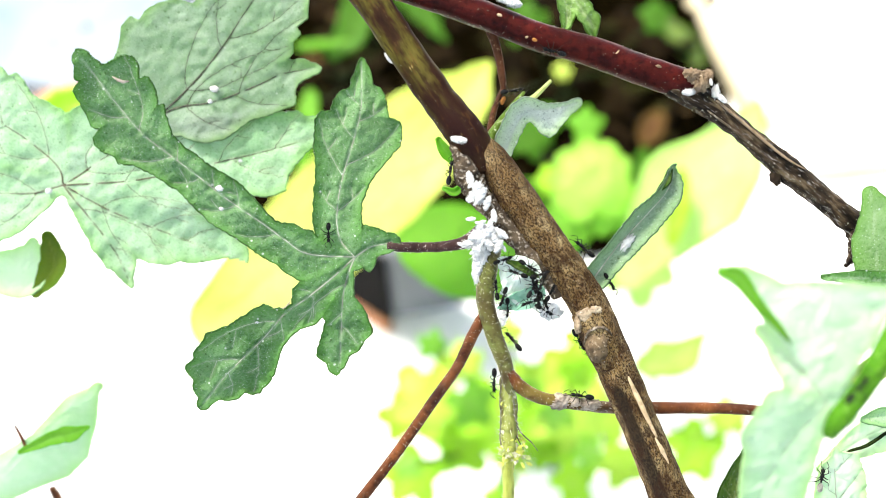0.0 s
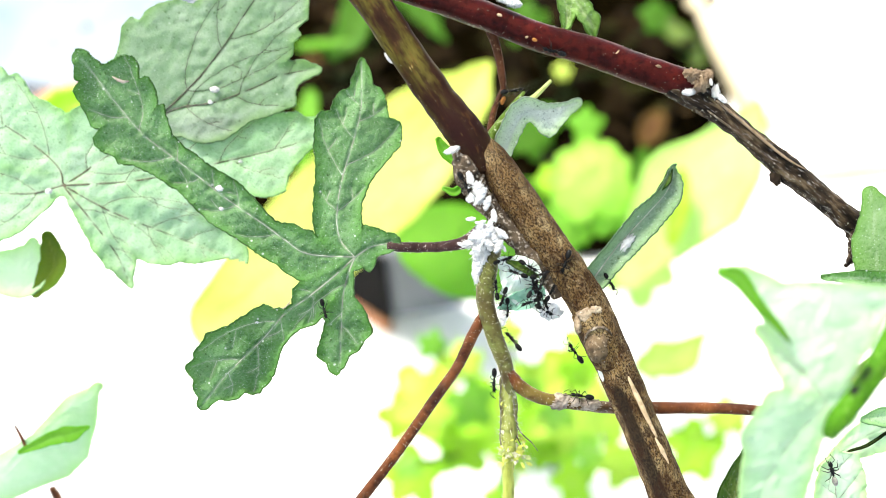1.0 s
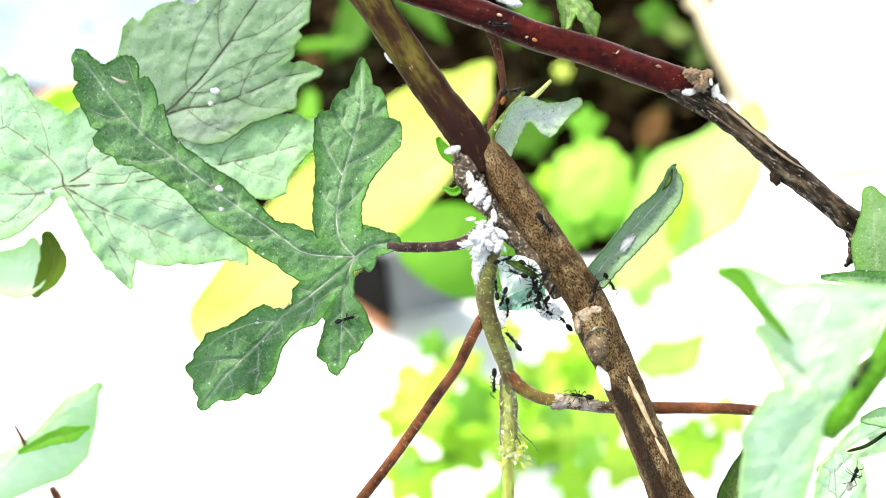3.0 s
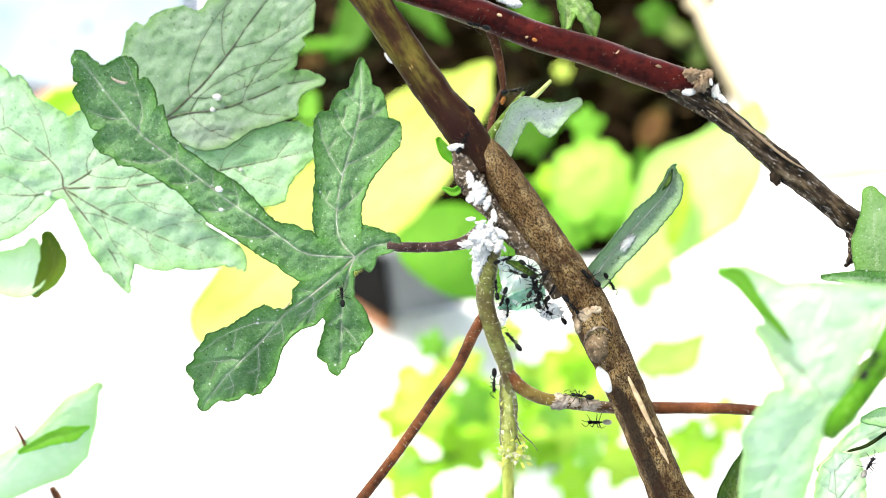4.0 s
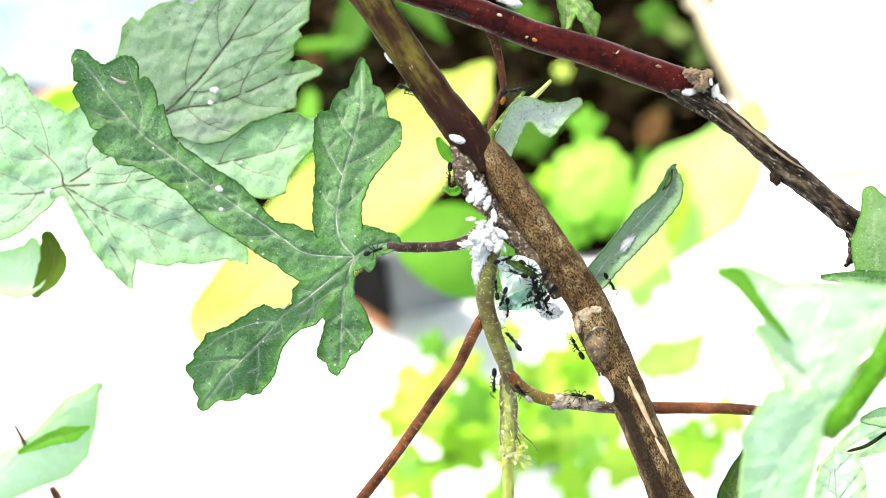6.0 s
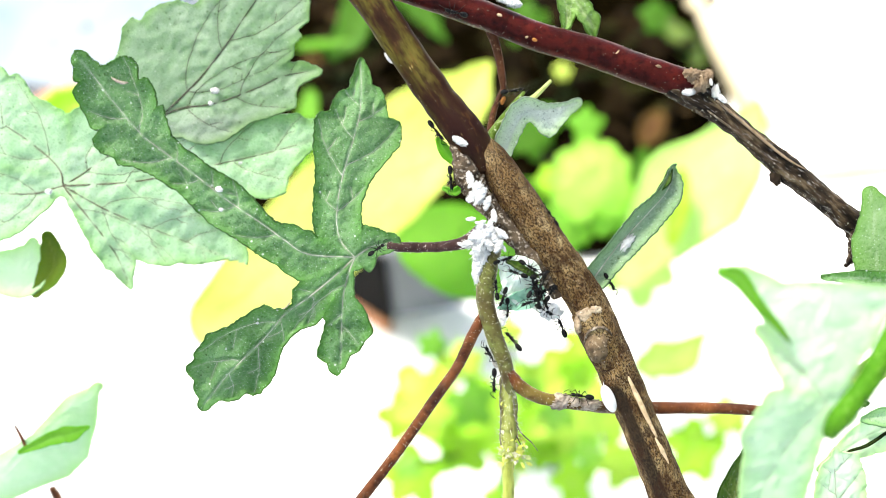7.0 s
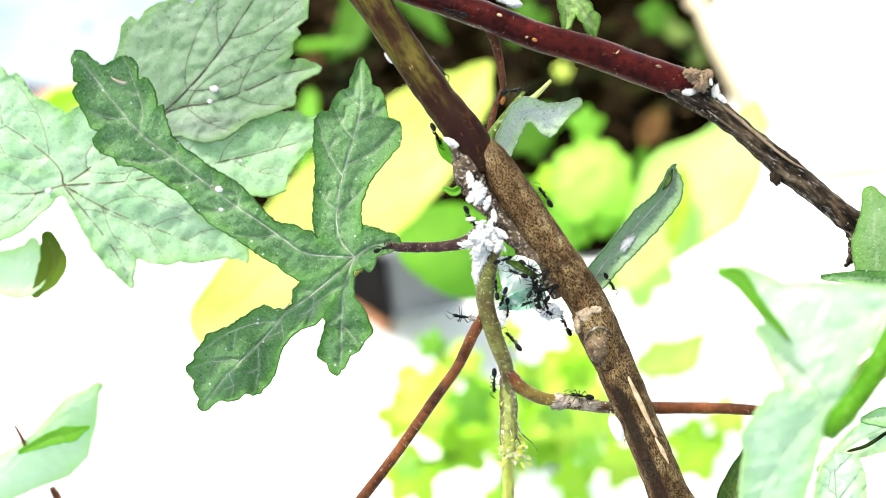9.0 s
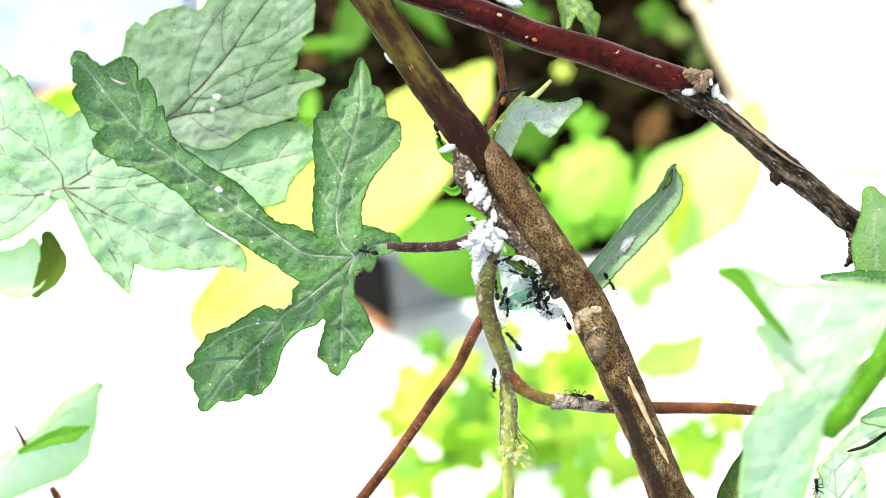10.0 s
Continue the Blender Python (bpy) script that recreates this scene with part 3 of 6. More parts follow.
    if nerves:
        def height(x, y):
            u, w = (x - lo[0]) / cell, (y - lo[1]) / cell
            i, j = int(min(max(u, 0), nx - 2)), int(min(max(w, 0), ny - 2))
            a, b = u - i, w - j
            here = sheet[i:i + 2, j:j + 2]
            return here[0, 0] * (1 - a) * (1 - b) + here[1, 0] * a * (1 - b) + here[0, 1] * (1 - a) * b + here[1, 1] * a * b

        for path in paths:
            rows = [(x, y, height(x, y) + nerves * 0.3, nerves * (1 - 0.6 * n / len(path))) for n, (x, y) in enumerate(path)]
            v, q2, al = tube_mesh(rows[::2] + [rows[-1]], n=3, seg=5)
            part("vein", world_of(v), q2, rib_mat or material, ob, attrs={**al, "vein": np.ones(len(v))})
    return ob


# ---- ground and what lies on it ----
def grid_sheet(name, corners, n, material, label, height=0.0, rough=0.0, scale=30.0, edge=0.0):
    """A sheet between four corners, mounded in the middle, its top roughened; with sides down to the ground."""
    p = [np.array(c, float) for c in corners]
    verts, faces = [], []
    for i in range(n + 1):
        for j in range(n + 1):
            u, v = i / n, j / n
            q = p[0] * (1 - u) * (1 - v) + p[1] * u * (1 - v) + p[2] * u * v + p[3] * (1 - u) * v
            rim = min(u, 1 - u, v, 1 - v)
            wob = noise.noise(Vector(q * scale)) + 0.6 * noise.noise(Vector(q * scale * 2.6))
            if edge and rim < 0.1:
                q = q + np.array([noise.noise(Vector(q * 14)), noise.noise(Vector(q * 14 + np.array([9, 0, 0]))), 0]) * edge
            q[2] += height * min(1, rim * 8) + rough * wob * min(1, rim * 8)
            verts.append(q)
    for i in range(n):
        for j in range(n):
            a = i * (n + 1) + j
            faces.append((a, a + n + 1, a + n + 2, a + 1))
    ob = part(name, verts, faces, material, None, label)
    return tagged(ob, kind="structure")


def slab(name, corners, z0, z1, material, label, bevel=0.002, kind="structure", parent=None):
    """A flat slab over a polygon of (x, y) corners."""
    bm = bmesh.new()
    top = [bm.verts.new((c[0], c[1], z1)) for c in corners]
    low = [bm.verts.new((c[0], c[1], z0)) for c in corners]
    bm.faces.new(top)
    bm.faces.new(low[::-1])
    for i in range(len(corners)):
        j = (i + 1) % len(corners)
        bm.faces.new((top[j], top[i], low[i], low[j]))
    bmesh.ops.recalc_face_normals(bm, faces=bm.faces)
    if bevel:
        bmesh.ops.bevel(bm, geom=bm.edges[:], offset=bevel, segments=2, affect="EDGES", clamp_overlap=True)
    me = bpy.data.meshes.new(name)
    bm.to_mesh(me)
    bm.free()
    me.materials.append(material)
    ob = new(name, me)
    if parent:
        ob.parent = parent
        ob.location = -origin_of(parent)
    return tagged(ob, label, kind=kind)


slab("ground", [(-40, -40), (40, -40), (40, 40), (-40, 40)], -0.2, 0.0, CONCRETE, "sunlit pale concrete yard", 0)
# Unseen slab, added overhead so its edge half blocks the sun on the shrub.
slab("sun_blocker", [(-3.5, -2.5), (3.5, -2.5), (3.5, 0.88), (-3.5, 0.88)], 2.2, 2.3, PLASTER, "unseen white slab added to half block the sun on the shrub")
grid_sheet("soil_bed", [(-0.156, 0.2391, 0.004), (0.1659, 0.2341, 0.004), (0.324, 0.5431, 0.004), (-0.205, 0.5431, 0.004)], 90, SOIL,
           "dark crumbly garden soil in the yard, its shade put into the colour", 0.012, 0.006, 45.0, 0.03)
slab("board", [(0.2385, 0.4947), (0.2703, 0.3520), (0.2919, 0.2947), (0.4604, 0.3170), (0.5429, 0.5376), (0.2303, 0.5376)], 0.0, 0.015,
     BOARD, "cream painted board lying beside the soil", 0.002)
# Strip added along the board; its darker cream stands for the less lit edge.
slab("board_edge", [(0.2184, 0.4936), (0.2548, 0.3464), (0.2690, 0.3499), (0.2375, 0.4936)], 0.0, 0.016, BOARD_DIM, "darker cream strip added for the board's dimmer edge", 0.002)
slab("backdrop_sheet", [(-0.5236, 0.5395), (-0.472, 0.3972), (-0.3029, 0.372), (-0.2244, 0.4368), (-0.2416, 0.5395)], 0.0, 0.02,
     SHEET, "pale bluish sheet lying on the yard", 0.002)


slab("edge_strip", [(-0.3441, 0.3508), (-0.3333, 0.3448), (-0.2975, 0.3689), (-0.3071, 0.3795)], 0.0, 0.028, POT_RIM, "terracotta edging strip on the yard", 0.002)


for px, py, r in (((-0.3401), (0.43), 0.0022), ((-0.3151), (0.445), 0.0032), ((-0.2942), (0.4631), 0.0018)):
    v, f = ball_mesh((px, py, 0.02 + r * 0.3), (r * 1.4, r, r * 0.5), 10, 7, None, 0.5)
    tagged(part("pebble", v, f, POT_GREY, None, "small grey crumb lying on the pale sheet"), category="debris", group="crumbs on the sheet")


def chips():
    """Crumbs and dry chips strewn over the soil."""
    rng = random.Random(4)
    pieces = []
    lo, hi = (-0.0975, 0.2415, 0), (0.246, 0.4937, 0)
    for _ in range(110):
        u, w = rng.uniform(0.1, 0.9), rng.uniform(0.1, 0.95)
        x = (lo[0] * (1 - u) + (0.1592, 0.2415, 0)[0] * u) * (1 - w) + ((-0.1666, 0.5012, 0)[0] * (1 - u) + hi[0] * u) * w
        y = lo[1] * (1 - w) + hi[1] * w
        r = rng.uniform(0.003, 0.010)
        ang = rng.uniform(0, 6.3)
        ax = [(math.cos(ang), math.sin(ang), 0), (-math.sin(ang), math.cos(ang), 0), (0, 0, 1)]
        pieces.append(ball_mesh((x, y, 0.016 + r * 0.3), (r * rng.uniform(1, 2), r, r * 0.5), 7, 5, ax, 0.4))
    v, f = joined(pieces)
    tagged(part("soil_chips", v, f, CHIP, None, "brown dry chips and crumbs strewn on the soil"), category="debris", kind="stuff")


chips()


def litter():
    """Flakes of dead leaf and bark among the crumbs, some of them pale."""
    rng = random.Random(9)
    pieces = []
    for _ in range(150):
        x, y = rng.uniform(-0.12, 0.23), rng.uniform(0.25, 0.5)
        r, a = rng.uniform(0.003, 0.011), rng.uniform(0, 6.3)
        ax = [(math.cos(a), math.sin(a), rng.uniform(-0.3, 0.3)), (-math.sin(a), math.cos(a), rng.uniform(-0.3, 0.3)), (0, 0, 1)]
        pieces.append(ball_mesh((x, y, 0.020 + 0.003 * rng.random()), (r * rng.uniform(1, 2.2), r * 0.6, 0.0009), 8, 5, ax, 0.5))
    v, f = joined(pieces)
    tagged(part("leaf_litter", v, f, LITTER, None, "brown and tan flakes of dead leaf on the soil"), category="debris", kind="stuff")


litter()


def pot():
    a, b, c = Vector((-0.0345, 0.1665, 0)), Vector((0.0216, 0.1787, 0)), Vector((-0.078, 0.1965, 0))
    t = thing("planter", a, "grey square planter, its shaded side made black, with a terracotta foot", "planter")
    quad = [a, b, b + c - a, c]
    slab("wall", [q[:2] for q in quad], 0.012, 0.1, POT_GREY, "grey planter wall", 0.003, "", t)
    out = Vector(((c - a).y, -(c - a).x, 0)).normalized() * 0.004
    out = out if out.dot(b - a) < 0 else -out
    # Thin black panel over this wall: its colour holds the side's shade.
    slab("shade_panel", [(a + out)[:2], a[:2], c[:2], (c + out)[:2]], 0.012, 0.1, BLACK_SHADE, "black panel put in for the wall's shaded side", 0.001, "", t)
    slab("foot", [(a + out * 2.2)[:2], a[:2], c[:2], (c + out * 2.2)[:2]], 0.0, 0.012, POT_RIM, "terracotta foot", 0.002, "", t)


pot()

# ---- the shrub with its stems ----
shrub = thing("shrub", at((80, -262, -310)), "shrub with brown woody stem, red side branch and lobed green leaves", "shrub")


# centre lines in mm with radii
STEM_ROWS = [(6.18, 16.27, 0, 2.182), (8.18, 13.91, 0, 2.636), (11.55, 8.73, 0, 3.0), (16.18, 1.91, 0, 3.0), (19.64, -3.09, 0, 3.091),
            (23.45, -9, 0, 3.091), (25.91, -14.45, 0, 3.091), (28.55, -20.82, 0, 3.091), (31.64, -28.09, 0, 3.0),
            (36.18, -39, 0, 3.182), (42.42, -52.47, -4, 3.455), (60, -110, -60, 4.6), (72, -190, -190, 5.2), (80, -262, -310, 6.0)]
SIDE_ROWS = [(-15.49, 45, -1, 2.0), (-8.68, 43.14, -2, 2.091), (-1.29, 40.93, -2, 2.182), (7.02, 38.06, -2, 2.273), (15.34, 34.74, -2, 2.273),
                         (23.65, 32.43, -2, 2.364), (33.81, 28.82, -2, 2.455), (41.27, 26.46, -2.2, 2.455)]
BLACK_ROWS = [(34.74, 28.18, -2, 0.78), (37.97, 26.51, -2, 1.88), (42.59, 23.93, -2, 1.88), (47.67, 20.32, -2, 1.64), (52.29, 16.35, -2, 1.80),
                              (56.72, 12.66, -2, 2.03), (61.53, 8.78, -2, 1.72), (66.15, 4.9, -2, 1.95), (70.4, 2.33, -3, 1.80), (81.6, -2.76, -6, 1.80)]
SHOOT_ROWS = [(-60, 105, -2, 1.4), (-35, 72, -2, 2.4), (-18.7, 48.66, -1, 2.909), (-11.64, 40.09, 0, 2.727), (-8.73, 35.73, 0, 2.727),
              (-4.91, 30.09, 0, 2.727), (-1.73, 25.55, 0, 2.818), (1.18, 21.64, 0, 2.909), (4.36, 17.36, 0, 3.091), (7.12, 12.87, -0.5, 2.364)]
TWIG_ROWS = [(8.69, 1.9, 0.5, 1.182), (7.39, -2.61, 1, 1.409), (6.76, -8.03, 1, 1.5), (8.21, -13.89, 1, 1.409), (9.9, -18.4, 1, 1.25),
              (10.7, -22.3, 0.8, 0.85), (11.23, -24.17, 0.5, 0.364)]
STALK_ROWS = [(10.2, -19.6, 1, 1.1), (12.71, -22.25, 1, 1.1), (16.35, -23.95, 0.8, 1.0), (22.36, -25.0, 0, 0.98), (28.95, -26.58, -5, 1.0),
              (37.46, -26.58, -5, 1.0), (48.05, -26.35, -3, 0.909), (57.82, -26.73, 0, 0.909)]


def stem_parts():
    v, f, al = tube_mesh(STEM_ROWS, n=22, seg=40, lump=0.05, size=2.5, seed=1, groove=0.0)
    stain = []
    for x, y, w in v:
        d = 0.0
        if -45 < y < -20:
            mid = 26.6 + (-20 - y) * 0.41
            d = max(0, 1.25 - abs(x - mid) / 1.35) * min(1, (-20 - y) / 3) * (1 if w > 0 else 0)
        stain.append(d)
    part("main_stem", world_of(v), f, BARK, shrub, "brown pitted bark on the main stem", attrs={**al, "stain": stain})
    tube("upper_shoot", SHOOT_ROWS,
         SHOOT, shrub, "greenish brown mottled upper shoot", n=20, seg=36, lump=0.07, size=3, seed=2, hairs=300, hair=0.25)
    tube("bark_ridge", [(2.54, 17.29, 0.3, 1.5), (3.98, 12.3, 0.4, 2.1), (5.8, 8.67, 0.4, 1.8), (8.3, 5.68, 0.5, 1.6), (11.7, 1.53, 0.5, 1.45),
                        (15.1, -2.43, 0.4, 1.3), (18.6, -7.61, 0.0, 1.0)],
         GREY_BARK, shrub, "grey cracked bark ridge", n=16, seg=24, lump=0.28, size=1.3, seed=3)
    tube("node_collar", [(23.16, -9.68, 0.6, 2.818), (24.57, -12.74, 0.8, 3.182), (25.89, -15.75, 0.5, 3.0), (27.23, -18.52, 0.2, 2.727)], BARK, shrub,
         "swollen node collar", n=12, seg=32, lump=0.05, size=1.6, seed=6)
    for c, r in (((22.7, -10.3, 3.0), (1.5, 1.1, 0.6)), ((23.9, -9.6, 3.2), (0.9, 0.7, 0.5)), ((21.3, -12.0, 2.4), (0.6, 1.3, 0.7))):
        v, f = ball_mesh(c, r, 28, 20, None, 0.4, 0.9)
        part("leaf_scar", world_of(v), f, SCAR, shrub, "pale tan leaf scar")
    v, f = ball_mesh((24.4, -14.9, 2.5), (2.0, 2.9, 1.7), 28, 20, None, 0.25, 0.7)
    part("knob", world_of(v), f, KNOB_BARK, shrub, "round brown knob below the leaf scar")
    tube("knob_rim", [(22.1, -15.0, 3.0, 0.14), (22.6, -13.1, 3.7, 0.22), (24.2, -12.2, 4.1, 0.26), (25.8, -12.7, 3.8, 0.2), (26.6, -14.4, 3.1, 0.14)], GREY_BARK, shrub,
         "dark ridge over the knob", n=8, seg=12, lump=0.3, size=0.6)
    tube("bare_wood_strip", [(28.96, -19.81, 2.8, 0.2), (30.37, -23, 2.85, 0.44), (32.06, -26.55, 2.85, 0.36), (33.57, -29.57, 2.85, 0.2)],
         PITH, shrub, "cream strip of bare wood", n=8, seg=10, lump=0.25, size=0.8, seed=8)
    tube("bare_wood_strip", [(33.3, -29.6, 2.9, 0.12), (34.2, -31.3, 2.95, 0.36), (34.9, -32.6, 3, 0.28), (35.4, -33.7, 3, 0.1)],
         PITH, shrub, "cream strip of bare wood", n=8, seg=12, lump=0.3, size=0.8, seed=9)
    # the red side branch and its blackened end
    tube("side_branch", SIDE_ROWS,
         RED_BARK, shrub, "dark red smooth side branch", n=18, seg=32, lump=0.05, size=3, seed=4, hairs=300, hair=0.35)
    tube("blackened_branch", BLACK_ROWS,
         BLACK_BARK, shrub, "blackened dry branch end", n=16, seg=30, lump=0.16, size=1.6, seed=5, groove=0.15, hairs=500, hair=0.3)
    tube("split_bark", [(44.07, 23.95, -0.2, 0.2), (49.24, 19.57, -0.15, 0.24), (54.55, 14.98, 0.2, 0.2), (58.13, 12.79, 0.3, 0.08)],
         KNOT, shrub, "split tan strip of bark", n=10, seg=12, lump=0.25, size=0.8, seed=7)
    tube("split_bark", [(42.51, 22.25, 0.1, 0.12), (47.78, 18.26, 0.1, 0.2), (52.24, 14.42, 0.3, 0.16), (57.72, 10.07, 0.2, 0.08)],
         GREY_BARK, shrub, "split brown strip of bark", n=10, seg=10, lump=0.3, size=0.8, seed=9)
    for c, r in (((40.12, 27.86, 0.2), (1.5, 1.0, 1.2)), ((41.39, 26.77, 0.2), (1.3, 1.5, 1.2)), ((42.55, 27.55, 0), (0.7, 1.3, 1.0))):
        v, f = ball_mesh(c, r, 36, 24, None, 0.7, 0.75)
        part("pruned_knot", world_of(v), f, KNOT, shrub, "tan frayed pruned knot")
    for c in ((54.51, 11.92, -2), (66.88, 2.68, -2)):
        v, f = ball_mesh(c, (0.9, 1.5, 0.8), 14, 10, None, 0.7, 0.6)
        part("bark_stub", world_of(v), f, BLACK_BARK, shrub)
    tube("bark_stub", [(67.2, 2.4, -1, 1.1), (66.3, 0.6, 0, 0.9), (65.7, -1.2, 0.4, 0.7), (64.4, -2.8, 0.6, 0.3)], BLACK_BARK, shrub, "ragged black stub of bark", n=10, seg=16, lump=0.5, size=0.7, hairs=60, hair=0.9)
    # leaf stalks
    tube("leaf_stalk", [(-8.82, 0.45, 1.2, 0.727), (-5.77, 0.27, 1, 0.818), (-0.36, 0.36, 0.8, 0.818), (3.25, 0.99, 0.8, 1.0), (6.13, 2.43, 1, 1.545)],
         PURPLE_STALK, shrub, "thin purplish leaf stalk", n=12, seg=16, lump=0.08, hairs=260, hair=0.3)
    tube("leaf_stalk", [(7.6, -8.6, 0.8, 0.7), (6.2, -11.2, 0.6, 0.9), (4.71, -13.9, 0.5, 0.92), (2.18, -19.18, 0, 0.86), (-1.27, -24, 0, 0.88), (-7.45, -32.82, 0, 0.85),
                        (-12.91, -39.91, 0, 0.88), (-20.53, -49.86, -1, 0.95)],
         RED_STALK, shrub, "red brown leaf stalk", n=12, seg=18, lump=0.07, hairs=320, hair=0.35)
    tube("green_twig", TWIG_ROWS,
         GREEN_STALK, shrub, "green hairy side twig", n=12, seg=20, lump=0.08, hairs=420, hair=0.55)
    tube("leaf_stalk", STALK_ROWS,
         TURNING_STALK, shrub, "red brown leaf stalk", n=12, seg=18, lump=0.07, hairs=320, hair=0.35)
    tube("young_shoot", [(9.95, -20.6, 0, 0.8), (10.4, -23.4, 0, 1.3), (10.6, -27, 0, 1.42), (10.6, -30.36, 0, 1.3), (10.5, -34.45, 0, 0.95), (10.5, -41.73, 0, 0.85)],
         YOUNG_SHOOT, shrub, "olive young shoot streaked with brown", n=14, seg=26, lump=0.22)
    for rows in ([(9.6, -20.4, 0.5, 0.2), (9.25, -23.2, 0.5, 0.2), (9.3, -27, 0.4, 0.18), (9.2, -30.6, 0.4, 0.14), (9.6, -32.6, 0.4, 0.06)],
                 [(10.6, -21, 0.9, 0.16), (11.2, -24, 1.1, 0.15), (11.6, -27.4, 0.9, 0.15), (12.5, -29.4, 0.6, 0.12), (14.2, -31, 0.5, 0.1), (15.2, -32.4, 0.3, 0.05)],
                 [(11.2, -27.8, 1, 0.12), (12.0, -30.4, 0.8, 0.1), (13.0, -32.2, 0.6, 0.05)]):
        tube("bud_fibre", rows, TAN_RIB, shrub, "dry brown edge of a withered bud sheath", n=6, seg=14, lump=0.2)
    tube("dry_stalk", [(7.45, 37.34, -3, 0.909), (9.01, 32.94, -4, 0.727), (9.85, 28.25, -4, 0.591), (9.95, 26.56, -4, 0.455), (9.01, 24.5, -4, 0.455), (8.26, 22.15, -4, 0.545), (7.64, 18.72, -3, 0.636)],
         DRY_STALK, shrub, "short reddish dry stalk", n=10, seg=14, lump=0.05)
    tube("leaf_stalk", [(7.21, 17.46, -2, 0.95), (9.68, 21.04, -3, 0.75), (11.73, 23.84, -3, 0.5), (13.4, 25.9, -3, 0.25)],
         TWIG_GREEN, shrub, "green leaf stalk", n=10, seg=12)
    tube("leaf_stalk", [(12.2, 23.37, -3, 0.455), (14.99, 25.05, -3, 0.455), (17.79, 27.75, -3, 0.273)], LIME_STALK, shrub, n=10, seg=10)
    tube("leaf_stalk", [(46.56, -22.26, 31, 0.885), (46.75, -19.91, 33, 1.265), (49.13, -16.07, 34, 1.251), (51.9, -11.26, 34, 1.317), (56.84, -6.81, 30, 1.514)],
         STEM_GREEN, shrub, "thick bright green stalk", n=10, seg=22, lump=0.03)
    tube("leaf_stalk", [(-67.9, 11.2, -14.6, 0.7), (-78.5, 12.6, -18.5, 0.9), (-90, 6, -27, 1.0), (-97.87, -9.16, -34, 1.16)], RED_STALK, shrub, n=10, seg=12)


stem_parts()
tube("outer_stem", [(84, 14, 0, 1.2), (88, -2, -5, 2.0), (96, -50, -20, 2.6), (112, -150, -140, 3.2), (95, -240, -280, 3.8), (80, -262, -310, 4.2)], BARK, shrub,
     "brown outer stem", n=12, seg=20, lump=0.06, size=2.5)
tube("outer_stem", [(-98, -9, -34, 1.0), (-118, -25, -60, 1.6), (-160, -62, -105, 2.2), (-150, -165, -205, 2.8), (0, -252, -290, 3.4), (80, -262, -310, 4.0)], BARK, shrub,
     "brown outer stem", n=12, seg=20, lump=0.06, size=2.5)
tube("leaf_stalk", [(-90, -47, -24, 0.7), (-112, -56, -50, 0.8), (-152, -66, -98, 0.9)], RED_STALK, shrub, n=8, seg=10)
tube("leaf_stalk", [(-84, -4, -18, 0.6), (-98, -14, -40, 0.7), (-118, -26, -60, 0.8)], RED_STALK, shrub, n=8, seg=10)
tube("leaf_stalk", [(58, -9, 30, 1.7), (74, -6, 18, 1.6), (86, 0, 0, 1.4)], STEM_GREEN, shrub, n=8, seg=14)
tube("leaf_stalk", [(78, -7, 6, 0.8), (84, -6, 0, 0.8), (89, -8, -6, 0.8)], GREEN_STALK, shrub, n=8, seg=10)
tube("leaf_stalk", [(78, -27, -4, 0.8), (88, -32, -10, 0.8), (96, -46, -18, 0.8)], GREEN_STALK, shrub, n=8, seg=10)
tube("leaf_stalk", [(65, -48, -2, 0.8), (80, -58, -10, 0.8), (99, -66, -30, 0.8)], GREEN_STALK, shrub, n=8, seg=10)
tube("leaf_stalk", [(46, -48, -3, 0.8), (60, -70, -20, 0.8), (104, -90, -60, 0.8)], GREEN_STALK, shrub, n=8, seg=10)

# marks and rags on the bark
def mark(name, c, r, turn, material, label, lump=0.5):
    a = radians(turn)
    v, f = ball_mesh(c, r, 12, 8, [(math.cos(a), math.sin(a), 0), (-math.sin(a), math.cos(a), 0), (0, 0, 1)], lump, 0.5)
    return part(name, world_of(v), f, material, shrub, label)


for c, r, turn, m in (((14.7, 33.58, 0.2), (0.4, 0.28, 0.2), -20, ORANGE), ((13.43, 34.04, 0.2), (0.25, 0.2, 0.2), 10, PITH), ((27.84, 31.38, 0.3), (0.6, 0.14, 0.15), 50, PITH),
                      ((9.07, 37.54, 0.3), (0.4, 0.25, 0.15), -20, PITH), ((34.55, 29.29, 0.3), (0.5, 0.25, 0.2), -10, KNOT), ((-2.85, 27.25, 2.5), (0.5, 0.3, 0.2), 30, ORANGE),
                      ((-3.92, 27.72, 2.4), (0.5, 0.35, 0.25), 80, ORANGE), ((9.92, 24.61, -3.6), (0.7, 0.35, 0.3), 70, ORANGE), ((25.43, -17.7, 2.7), (0.6, 0.3, 0.3), 20, KNOT),
                      ((24.19, -16.98, 2.7), (0.5, 0.3, 0.3), 160, PITH)):
    mark("lenticel", c, r, turn, m, "pale raised bark spot")
fuzz(SIDE_ROWS[2:-1], 240, 0.22, shrub, 5, (-0.45, 0.5), HAIR, 0.022)
fuzz(SIDE_ROWS[2:-1], 260, 0.3, shrub, 6, (2.7, 3.7), HAIR, 0.025)
fuzz(BLACK_ROWS[1:-1], 300, 0.3, shrub, 7, (-0.6, 0.9), HAIR, 0.022)
fuzz(STEM_ROWS[1:9], 900, 0.25, shrub, 8, (0, 6.3), HAIR, 0.022)

